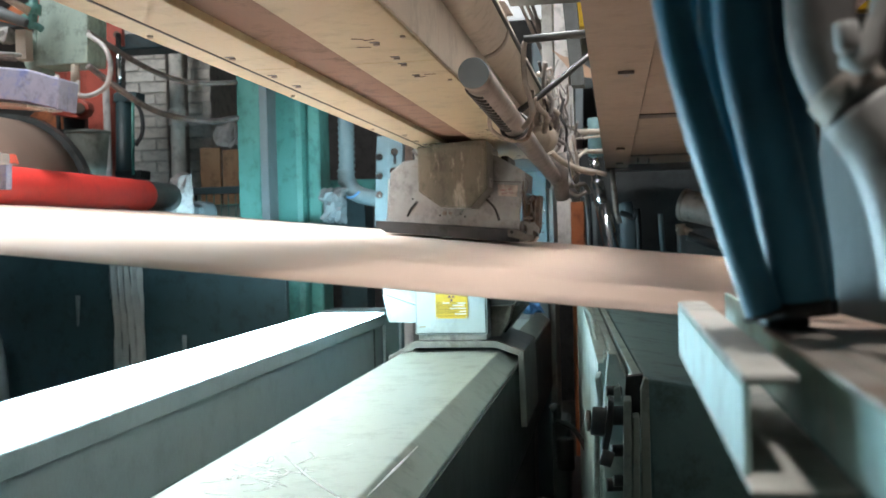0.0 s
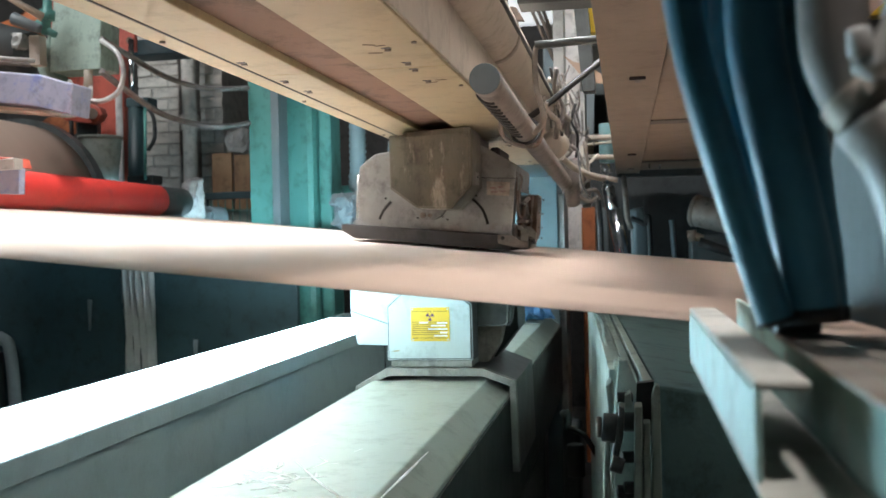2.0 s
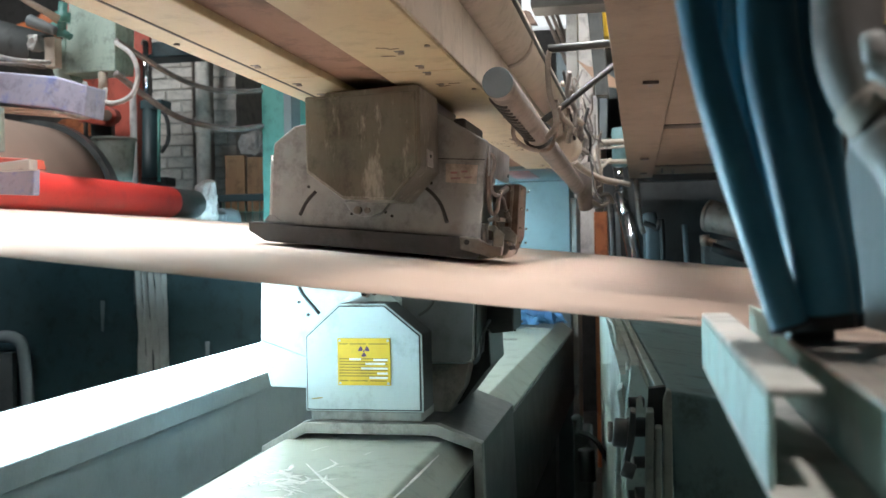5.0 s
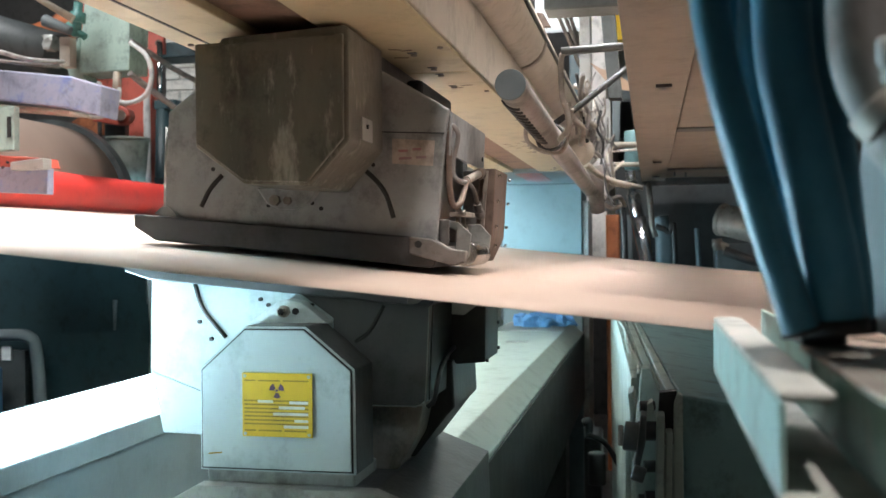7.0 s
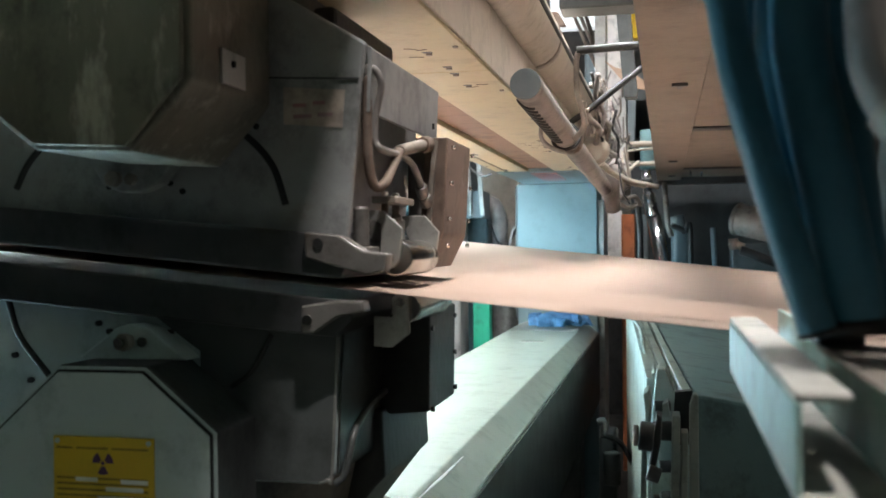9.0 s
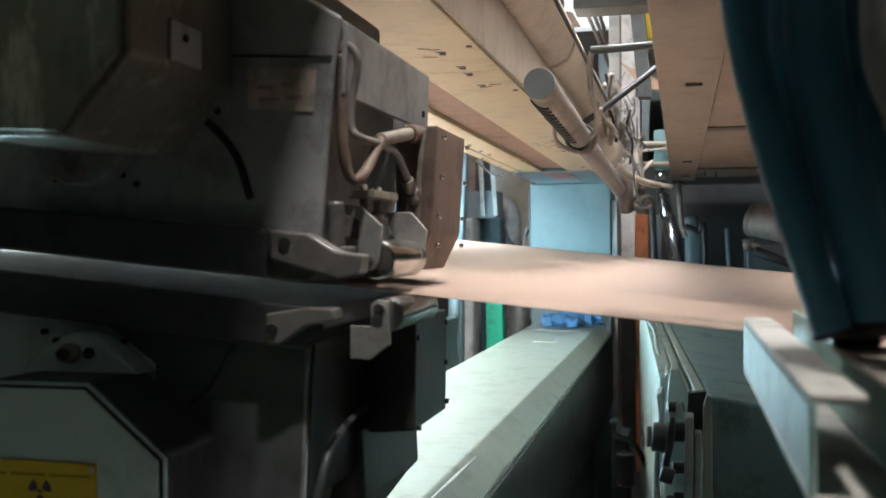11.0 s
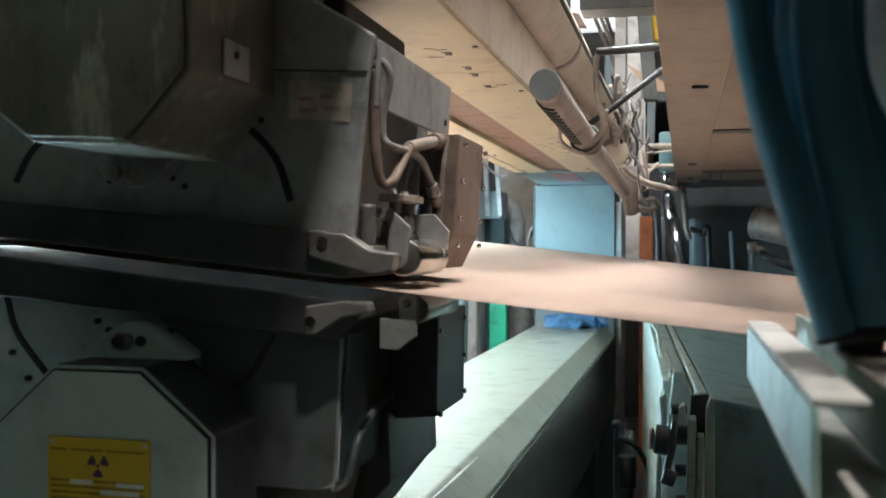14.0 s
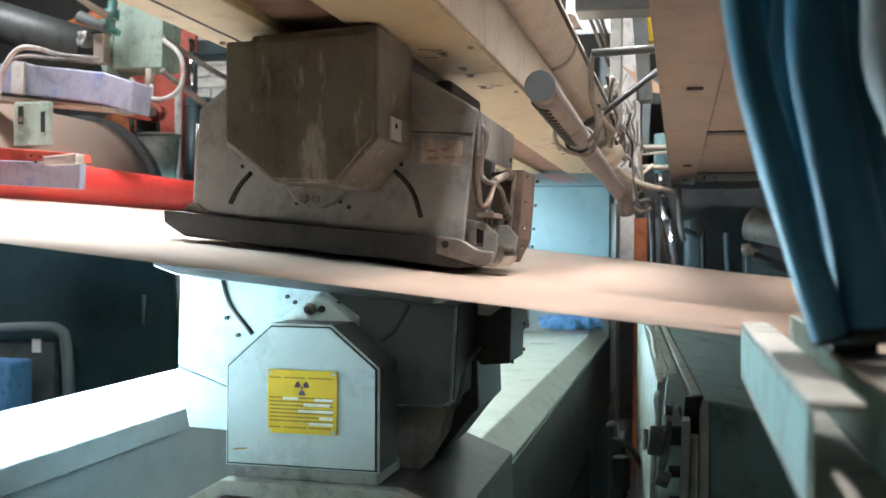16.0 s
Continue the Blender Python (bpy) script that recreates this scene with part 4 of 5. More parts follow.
part("elbow", tube(arc([(-0.9350, 5.050, 1.4090), (-0.8840, 5.050, 1.4080), (-0.8520, 5.050, 1.3400), (-0.8460, 5.050, 1.1790), (-0.8480, 5.050, 0.0000)], 8), 0.047, 18), GREY_HOSE, t)
part("loop", tube(arc([(-0.8670, 4.900, 1.3080), (-0.8320, 4.900, 1.2220), (-0.7800, 4.900, 1.2020), (-0.7370, 4.900, 1.2790)], 6), 0.006, 8), BLACK, t)
part("hook", tube(arc([(-0.7610, 4.850, 1.2020), (-0.7440, 4.850, 1.2780), (-0.7210, 4.850, 1.2920)], 6), 0.005, 8), PLASTIC, t)
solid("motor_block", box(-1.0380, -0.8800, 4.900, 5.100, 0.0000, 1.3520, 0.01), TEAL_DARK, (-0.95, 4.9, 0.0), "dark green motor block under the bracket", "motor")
solid("pale_casing", box(-1.0190, -0.9630, 4.600, 4.800, 0.0000, 1.3320, 0.012), PLASTIC, (-0.99, 4.6, 0.0), "pale grey rounded casing beside the post", "casing")
solid("pale_wall_sheet", box(-1.0580, -0.8270, 5.600, 5.650, 0.0000, 1.8610, 0.004), CREAM_GREY, (-0.9, 5.6, 0.0), "dusty beige sheet behind the duct", "panel")
solid("green_post", box(-0.892, -0.812, 4.55, 4.62, 0.0, 1.14, 0.004), GREEN_PAINT, (-0.85, 4.55, 0), "bright green steel post below the web", "post")
solid("green_post", box(-1.1200, -1.0890, 5.200, 5.300, 0.0000, 0.9940, 0.003), TEAL_DARK, (-1.0, 5.2, 0), "dark green steel post below the web", "post")
solid("steel_drum", tube([(-0.815, 5.05, 0.0), (-0.815, 5.05, 0.89)], 0.070, 24, bevel=0.008), GALV, (-0.815, 5.05, 0), "dark steel drum below the web", "drum")
solid("flexible_pipe", tube([(-0.9800, 4.300, 0.9910), (-0.9880, 4.300, 0.8260), (-1.0000, 4.300, 0.0000)], 0.024, 14, ribs=0.06, step=0.03), BLUE_GREY, (-1.0, 4.3, 0.0), "grey corrugated pipe going down", "pipe")


# ---- drive side machinery by the drum ----
t = thing("red_press_frame", (-2.6, 4.7, 0), "red painted press frame with swing arm", "machine frame")
part("plate", prism([(-2.6660, 2.6380), (-2.4720, 2.6240), (-2.5350, 2.2220), (-2.5690, 1.2040), (-2.7150, 1.2070)], 4.7, 4.78, 0.004), RED_PAINT, t)
part("flange", box(-2.5680, -2.4500, 4.660, 4.690, 2.2080, 2.3340, 0.004), RED_PAINT, t)
part("bolt", tube([(-2.4780, 4.660, 2.2630), (-2.4620, 4.630, 2.2570)], 0.018, 10), RUSTY, t)
arm = part("arm", prism([(-2.7590, 1.9280), (-2.6050, 1.9260), (-2.5640, 1.9020), (-2.5530, 1.8700), (-2.5720, 1.8400), (-2.6150, 1.8260), (-2.7610, 1.8490)], 4.5, 4.56, 0.006), RED_PAINT, t)
part("pivot", tube([(-2.6070, 4.500, 1.8760), (-2.5900, 4.470, 1.8710)], 0.028, 18, bevel=0.004), RUSTY, arm)
part("cheek", prism([(-2.9430, 1.8660), (-2.9110, 1.8850), (-2.7660, 1.8780), (-2.7560, 1.7920), (-2.8880, 1.8030)], 4.6, 4.64, 0.004), ORANGE, t, "orange primed cheek plate")
part("crossbar", box(-3.0090, -2.7180, 4.750, 4.850, 1.9660, 1.9840, 0.003), DUSTY_STEEL, t)
part("link", tube([(-2.6910, 4.450, 1.8370), (-2.6890, 4.450, 1.7260)], 0.012, 10), BLACK, t)
part("guide", box(-2.7550, -2.6370, 4.600, 4.640, 1.7780, 1.8520, 0.004), LOW_DARK, t)
part("upper_plate", prism([(-3.0830, 2.6290), (-2.7760, 2.6080), (-2.7970, 1.9830), (-2.9370, 1.9900), (-3.0920, 2.3540)], 4.9, 4.95, 0.004), RED_PAINT, t)
solid("white_pole", tube([(-2.525, 4.62, 0.0), (-2.525, 4.62, 2.0)], 0.018, 12), PLASTIC, (-2.525, 4.62, 0), "pinkish white plastic pole", "pole")
solid("teal_beam", box(-2.9650, -2.4470, 5.200, 5.400, 2.3000, 2.3890, 0.006), TEAL_DARK, (-2.6, 5.2, 2.3), "dark teal cross beam of the machine", "beam")
t = thing("hopper", (-2.45, 4.25, 1.25), "dusty grey-green tapered hopper", "hopper")
part("cone", tube([(-2.4080, 4.250, 1.4920), (-2.4230, 4.250, 1.7200)], [0.062, 0.10], 20, bevel=0.004), HOPPER, t)
part("rim", tube([(-2.4230, 4.250, 1.7150), (-2.4230, 4.250, 1.7280)], 0.104, 20), HOPPER, t)
part("stem", tube([(-2.4140, 4.260, 1.4920), (-2.45, 4.44, 1.24)], 0.03, 12), DUSTY_STEEL, t)
t = thing("hydraulic_cylinder", (-2.36, 4.5, 1.3), "dark teal hydraulic cylinder with a bright chrome rod", "hydraulic cylinder")
part("barrel", tube([(-2.38, 4.5, 0.0), (-2.3780, 4.500, 1.4810), (-2.3640, 4.500, 1.9200)], 0.040, 18), TEAL_DARK, t)
part("cap", box(-2.4020, -2.2830, 4.460, 4.560, 1.8910, 1.9380, 0.006), TEAL_DARK, t)
part("rod", tube([(-2.3900, 4.500, 1.9380), (-2.3860, 4.500, 2.2320)], 0.014, 14), CHROME, t)
part("hose", tube(arc([(-2.2900, 4.460, 1.8890), (-2.2570, 4.460, 1.8320), (-2.2540, 4.460, 1.7360), (-2.2910, 4.460, 1.6740)], 6), 0.010, 8), BLACK, t)
part("foot", box(-2.4060, -2.2660, 4.460, 4.560, 1.5110, 1.5550, 0.005), BLACK, t)
part("tie_rod", tube([(-2.2940, 4.450, 1.8880), (-2.3030, 4.450, 1.5310)], 0.008, 8), TEAL, t)

t = thing("valve_box", (-2.15, 3.6, 1.9), "pale green valve box with grey hoses", "valve box")
bx = part("casing", prism([(-2.2410, 2.2260), (-2.0330, 2.2120), (-2.0430, 1.9180), (-2.2720, 1.9170)], 3.6, 3.75, 0.006), PALE_TEAL, t)
part("shoulder", prism([(-2.2790, 2.0750), (-2.2640, 1.9200), (-2.1980, 1.8210), (-2.3110, 1.8720), (-2.3380, 1.9530)], 3.62, 3.72, 0.004), PALE_TEAL, t)
part("hanger", tube([(-2.15, 3.68, 2.1), (-2.15, 3.68, 5.0)], 0.03, 12), FIXTURE_GREY, t)
part("bracket", box(-2.3230, -2.2760, 3.550, 3.600, 1.9370, 2.0570, 0.003), CREAM_GREY, t)
part("valve", tube([(-2.2160, 3.520, 2.1830), (-2.2280, 3.520, 2.0470)], 0.018, 12), TEAL, t)
part("valve_nut", tube([(-2.2170, 3.520, 2.1430), (-2.2210, 3.520, 2.1040)], 0.03, 8), TEAL, t)
part("valve_nut", tube([(-2.2680, 3.520, 2.0980), (-2.1870, 3.520, 2.0440)], 0.014, 8), TEAL, t)
part("handle", tube([(-2.3560, 3.500, 2.1170), (-2.2360, 3.500, 2.0650)], [0.026, 0.018], 14, bevel=0.006), FIXTURE_GREY, t)
part("stub", tube([(-2.1080, 3.620, 1.9200), (-2.1110, 3.620, 1.8390)], 0.018, 12), CREAM_GREY, t)
for pts, r in (([(-2.0390, 3.600, 2.0380), (-2.0230, 3.700, 2.0160), (-1.9920, 3.900, 1.9700), (-1.9610, 4.100, 1.9420), (-1.8900, 4.300, 1.9320), (-1.7810, 4.500, 1.9610)], 0.012),
               ([(-2.0430, 3.600, 1.9090), (-1.9910, 3.700, 1.8440), (-1.9470, 3.900, 1.7760), (-1.9130, 4.100, 1.7560), (-1.8400, 4.300, 1.7540), (-1.7810, 4.500, 1.7900)], 0.013)):
    solid("grey_hose", tube(arc(pts, 8), r, 12), GREY_HOSE, pts[0], "slack grey hose from the valve box", "hose", "valve hoses")
solid("hose_loop", tube(arc([(-2.0350, 3.600, 2.0290), (-1.9410, 3.550, 1.9630), (-1.9180, 3.550, 1.8850), (-1.9460, 3.550, 1.8090), (-2.0310, 3.550, 1.7800), (-2.1210, 3.550, 1.8180), (-2.1670, 3.580, 1.8700)], 8), 0.010, 10), PLASTIC, (-2.0350, 3.600, 2.0290), "milky plastic hose loop", "hose")
solid("hose_loop", tube(arc([(-2.0870, 3.600, 1.8460), (-2.0670, 3.550, 1.7820), (-2.1100, 3.550, 1.7400), (-2.1350, 3.500, 1.7220), (-2.1550, 3.400, 1.7240)], 8), 0.009, 10), PLASTIC, (-2.0870, 3.600, 1.8460), "milky plastic hose drooping from the valve box", "hose")

t = thing("sensor_arm", (-2.1, 3.0, 1.75), "scuffed lilac film-wrapped arm on a green slotted plate", "arm")
part("arm", prism([(-2.2730, 1.8350), (-1.9250, 1.7910), (-1.8040, 1.7540), (-1.8160, 1.6480), (-1.9290, 1.6800), (-2.2770, 1.7290)], 3.0, 3.12, 0.006), LILAC, t)
part("mount", tube([(-2.5620, 3.080, 1.8020), (-2.5870, 3.080, 3.9550), (-2.6, 3.08, 5.0)], 0.03, 12), FIXTURE_GREY, t)
part("stretch", prism([(-2.5430, 1.8450), (-2.2760, 1.8350), (-2.2790, 1.7300), (-2.5420, 1.7580)], 3.01, 3.12, 0.004), LILAC, t)
part("clip", prism([(-2.2750, 1.8410), (-2.2250, 1.8350), (-2.2290, 1.7210), (-2.2790, 1.7260)], 2.985, 3.13, 0.003), PLASTIC, t)
part("underside", prism([(-2.4800, 1.7430), (-1.9400, 1.6780), (-1.9400, 1.6660), (-2.4800, 1.7230)], 3.02, 3.15, 0.002), CREAM_GREY, t)
plate = part("slotted_plate", box(-2.2390, -2.1030, 2.950, 2.980, 1.5380, 1.6890, 0.004), PALE_TEAL, t, "pale green slotted plate")
part("slot", box(-2.1280, -2.1150, 2.945, 2.951, 1.5830, 1.6530), BLACK, plate)
part("slot", box(-2.2170, -2.1990, 2.945, 2.951, 1.6120, 1.6740), BLACK, plate)
part("bolt", tube([(-2.2120, 2.950, 1.6280), (-2.1970, 2.930, 1.6250)], 0.010, 10), STEEL, plate)
part("cable", tube(arc([(-2.2760, 2.900, 1.6270), (-2.2440, 2.900, 1.7810), (-2.1930, 2.900, 1.8550), (-2.1380, 2.920, 1.8670), (-2.1540, 3.100, 1.8770), (-2.2070, 3.400, 1.9230)], 8), 0.009, 10), PLASTIC, t)
part("cable", tube(arc([(-2.3270, 2.950, 1.6740), (-2.2710, 2.950, 1.8100), (-2.2040, 2.950, 1.8460), (-2.1770, 3.100, 1.8640), (-2.2240, 3.400, 1.9060)], 8), 0.007, 10), GREY_HOSE, t)
t = thing("roll_guard", (-1.75, 2.4, 1.4), "red and grey scuffed guard bar before the roll", "guard")
part("face", prism([(-2.1670, 1.4490), (-1.6090, 1.4250), (-1.6120, 1.3520), (-2.1660, 1.3840)], 2.4, 2.43, 0.003), LILAC, t)
part("top", prism([(-2.1490, 1.4960), (-1.6170, 1.4520), (-1.6080, 1.4240), (-2.1490, 1.4440)], 2.405, 2.46, 0.003), RED_PAINT, t, "worn red upper strip")
part("leg", box(-2.1900, -2.1160, 2.440, 2.500, 0.0000, 1.4660, 0.004), FIXTURE_GREY, t)
part("clamp", prism([(-1.6980, 1.4390), (-1.5960, 1.4490), (-1.5960, 1.4190), (-1.6970, 1.4170)], 2.36, 2.40, 0.003), GALV, t)
for q in ((-1.7640, 2.400, 1.4460), (-1.7340, 2.400, 1.4430), (-1.7480, 2.400, 1.4290)):
    part("hole", tube([(q[0], 2.398, q[2]), (q[0], 2.402, q[2])], 0.004, 8), BLACK, t)
solid("dark_duct", tube([(-5.99, 5.6, 2.85), (-3.6620, 4.200, 2.4250), (-2.5430, 3.900, 2.0600)], 0.095, 24), LOW_DARK, (-3.6620, 4.200, 2.4250), "dark grey round duct over the drum", "duct")
# Orange pipe end, unlit, with a stem back to the red upper plate.
solid("orange_pipe_end", tube([(-3.1560, 4.600, 2.3470), (-2.9940, 4.600, 2.3690), (-3.1730, 4.920, 2.3850)], [0.04, 0.07, 0.05], 16), ORANGE, (-3.1560, 4.600, 2.3470), "orange painted pipe end", "pipe end")
solid("silver_fitting", lump(-2.5420, -2.4900, 3.750, 3.820, 2.0590, 2.1200, 0.01, 40), GALV, (-2.5230, 3.750, 2.1080), "crumpled silver foil fitting", "fitting")
solid("rising_pipe", tube([(-2.6, 3.4, 5.0), (-2.3380, 3.400, 2.1900), (-2.1960, 3.450, 2.1010)], 0.016, 10), CREAM_GREY, (-2.2760, 3.400, 2.1550), "dusty thin pipe over the valve box", "pipe")

# murky things under the web
t = thing("machine_guard", (-3.0, 4.8, 0.0), "dim grey tubular guard frame under the web", "guard frame")
part("tube", tube(arc([(-3.5680, 4.340, 0.7510), (-3.1680, 4.340, 0.7760), (-3.0220, 4.340, 0.7660), (-2.9800, 4.340, 0.6680), (-2.9550, 4.340, 0.2720)], 8), 0.03, 12), FIXTURE_GREY, t)
part("inner_panel", box(-3.5820, -3.0630, 4.360, 4.400, 0.1340, 0.6980, 0.004), LOW_DARK, t)
part("notice", box(-3.1880, -3.1360, 4.350, 4.360, 0.6490, 0.7180, 0.001), WHITE_TAPE, t, "small white sticker")
solid("blue_bin", box(-3.4240, -3.1380, 4.100, 4.300, 0.0000, 0.6270, 0.02), RAG_BLUE, (-3.1, 4.5, 0.0), "blue plastic bin under the web", "bin")


# ---- operator side: cream beam, pipes and cables ----
t = thing("cream_cross_beam", (0.25, 2.0, 1.48), "dusty cream box beam beside the scanner with seamed underside", "beam")
part("edge_strip", box(-0.035, 0.066, 1.11, 4.50, 1.48, 1.497, 0.002), CREAM_SHADED, t)
part("side", box(-0.034, -0.022, 1.11, 4.50, 1.498, 1.56, 0.003), CREAM_SHADED, t)
part("body", box(-0.021, 0.345, 1.11, 4.9, 1.515, 1.56, 0.004), CREAM_SHADED, t)
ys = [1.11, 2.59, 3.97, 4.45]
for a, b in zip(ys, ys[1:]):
    part("underside_panel", box(0.069, 0.335, a + 0.012, b - 0.012, 1.494, 1.514, 0.002), CREAM_SHADED, t)
for y in ys[1:-1]:
    part("seam", box(0.069, 0.335, y - 0.04, y + 0.04, 1.4915, 1.4955), BLACK, t)
for y in (1.755, 3.394, 4.123):
    part("clip", box(0.012, 0.040, y, y + 0.012, 1.474, 1.4795, 0.001), PAN_DARK, t)
    part("clip", box(0.022, 0.031, y + 0.012, y + 0.05, 1.476, 1.4795, 0.001), PAN_DARK, t)
for x, y in ((0.10, 4.1), (0.145, 4.15)):
    part("stud", tube([(x, y, 1.494), (x, y, 1.475)], 0.004, 6), PAN_DARK, t)
part("end_lip", box(-0.03, 0.34, 4.452, 4.50, 1.462, 1.4935, 0.003), BLACK, t)

for y in (2.0, 2.45, 2.6):
    part("hanger", box(0.02, 0.05, y - 0.02, y + 0.03, 1.561, 5.0, 0.002), LOW_DARK, t)

t = thing("air_pipe", (-0.208, 1.5, 1.447), "dusty grey pipe with a round end cap beside the beam", "pipe")
part("pipe", tube([(-0.208, 1.5, 1.447), (-0.210, 4.25, 1.381), (-0.185, 4.5, 1.372)], 0.0245, 24, bevel=0.002), GREY_HOSE, t)
part("end_cap", tube([(-0.208, 1.494, 1.447), (-0.208, 1.4995, 1.447)], 0.0242, 28, bevel=0.001), FIXTURE_GREY, t, "grey disc end cap")
for k in range(13):
    y = 1.57 + 0.036 * k
    z = 1.447 - 0.024 * (y - 1.5)
    part("vent_slit", tube([(-0.208 + 0.0246 * math.cos(radians(a)), y + 0.006, z + 0.0246 * math.sin(radians(a))) for a in range(200, 290, 10)], 0.0042, 6), BLACK, t)
part("ring_tie", tube(arc([(-0.208 + 0.029 * math.cos(a), 2.12 + 0.02 * math.sin(a), 1.432 + 0.029 * math.sin(a)) for a in np.linspace(0, 6.4, 20)], 3), 0.004, 8), BLACK, t)
part("wire_loop", tube(arc([(-0.236, 1.92, 1.445), (-0.242, 1.98, 1.412), (-0.218, 2.08, 1.398), (-0.186, 2.14, 1.404), (-0.170, 2.12, 1.44), (-0.160, 2.1, 1.49)], 8), 0.0045, 8), DUSTY_STEEL, t)

t = thing("hook_bracket", (-0.17, 2.0, 1.4), "rusty bent tube bracket between the beams", "bracket")
part("arm", tube([(-0.1730, 2.000, 1.5930), (0.02, 2.0, 1.600)], 0.0085, 12), LOW_DARK, t)
part("drop", tube(arc([(-0.1620, 2.000, 1.5930), (-0.1730, 2.000, 1.5800), (-0.1730, 2.000, 1.5110), (-0.1620, 2.000, 1.4650), (-0.1600, 2.000, 1.4370), (-0.1820, 2.050, 1.4200)], 6), 0.006, 10), DUSTY_STEEL, t)
solid("diagonal_rod", tube([(0.02, 2.6, 1.715), (-0.1840, 2.600, 1.5620), (-0.2930, 2.600, 1.4880)], 0.0085, 10), BLACK, (-0.1840, 2.600, 1.5620), "dark diagonal rod between the beams", "rod")
solid("dark_cross_bar", box(-0.2500, -0.0350, 2.400, 2.500, 1.7750, 1.8290, 0.004), LOW_DARK, (-0.1750, 2.400, 1.7910), "dark steel cross bar overhead", "bar")
solid("dark_post", prism([(-0.1850, 4.8970), (-0.1400, 4.8840), (-0.1070, 2.0330), (-0.0790, 1.6400), (-0.1190, 1.6410), (-0.1520, 2.0360)], 3.0, 3.06, 0.003), LOW_DARK, (-0.1190, 3.000, 1.7630), "dark leaning steel post", "post")
solid("grey_post", prism([(-0.2420, 4.9240), (-0.1980, 4.9130), (-0.2060, 1.6640), (-0.2470, 1.6660)], 3.6, 3.68, 0.004), GALV, (-0.2220, 3.600, 1.8790), "galvanised steel post behind the pipes", "post")
solid("pale_post", prism([(-0.1690, 1.7740), (-0.1480, 1.7730), (-0.1480, 1.4700), (-0.1670, 1.4700)], 3.9, 3.94, 0.002), PLASTIC, (-0.1580, 3.900, 1.6240), "pale narrow strip standing among the pipes", "strip")
solid("dark_mast", prism([(-0.1450, 1.8150), (-0.1100, 1.8130), (-0.1180, 1.6110), (-0.1450, 1.6120)], 4.0, 4.05, 0.003), FIXTURE_GREY, (-0.1360, 4.000, 1.7240), "grey bar among the pipes", "bar")
solid("cardboard_flap", prism([(-0.1790, 1.7650), (-0.1450, 1.7430), (-0.1040, 1.7320), (-0.0490, 1.6900), (-0.0500, 1.6700), (-0.1080, 1.6790)], 3.062, 3.066), KRAFT, (-0.1260, 3.200, 1.7280), "torn brown cardboard flap", "cardboard")
solid("yellow_crane_beam", box(-0.315, 3.2190, 5.080, 5.180, 2.2450, 2.4200, 0.006), YELLOW, (-0.2130, 5.1, 2.3350), "yellow painted crane beam far above", "crane beam")
solid("yellow_rail", box(-0.1950, 3.1590, 5.100, 5.150, 2.470, 2.500, 0.003), YELLOW, (-0.1800, 5.1, 2.4870), "thin yellow rail far above", "rail")
solid("window_1", box(-0.7780, 0.1410, 6.900, 7.000, 2.7150, 3.7430), DAYLIGHT, (-0.4260, 6.900, 2.8930), "bright daylight window high in the far wall", "window", kind="structure")
solid("grey_casing", box(-0.4090, -0.0910, 5.200, 7.000, 1.9430, 2.2070, 0.01), FIXTURE_GREY, (-0.2630, 5.200, 2.1200), "grey casing behind the posts", "casing")
solid("rusty_bracket", prism([(-0.3790, 2.0100), (-0.3560, 2.0040), (-0.3290, 1.9560), (-0.3600, 1.9580), (-0.3640, 1.6540), (-0.3800, 1.6540)], 3.4, 3.43, 0.002), RUSTY, (-0.3740, 3.400, 1.8490), "rusty brown upright bracket beside the duct", "bracket")
for p, q in (((-0.3720, 3.800, 2.1630), (-0.2610, 4.000, 1.8990)), ((-0.3460, 3.800, 2.1610), (-0.2470, 4.000, 1.9140)), ((-0.3200, 3.800, 2.1590), (-0.2650, 4.000, 1.9900))):
    solid("conduit", tube([(p[0], p[1], 5.0), p, q], 0.008, 8), GREY_HOSE, p, "thin dusty steel conduit", "conduit", "conduits")

t = thing("gear_motor", (-0.22, 3.2, 1.45), "dusty pale round gear motor housing", "motor")
part("housing", tube([(-0.2210, 3.120, 1.4920), (-0.2200, 3.140, 1.4940), (-0.2210, 3.200, 1.5030), (-0.2160, 3.260, 1.5090)], [0.028, 0.042, 0.047, 0.040], 22), CREAM_GREY, t)
part("cap", box(-0.2330, -0.2020, 3.160, 3.220, 1.5320, 1.5530, 0.004), CREAM_GREY, t)
part("shaft_pipe", tube(arc([(-0.2080, 3.300, 1.4710), (-0.1760, 3.400, 1.4440), (-0.1190, 3.500, 1.4180), (-0.0730, 3.600, 1.4110)], 6), 0.011, 12), CREAM_GREY, t)
part("body", tube([(-0.1930, 3.500, 1.4930), (-0.1860, 3.600, 1.3230)], [0.034, 0.026], 16), GREY_HOSE, t)

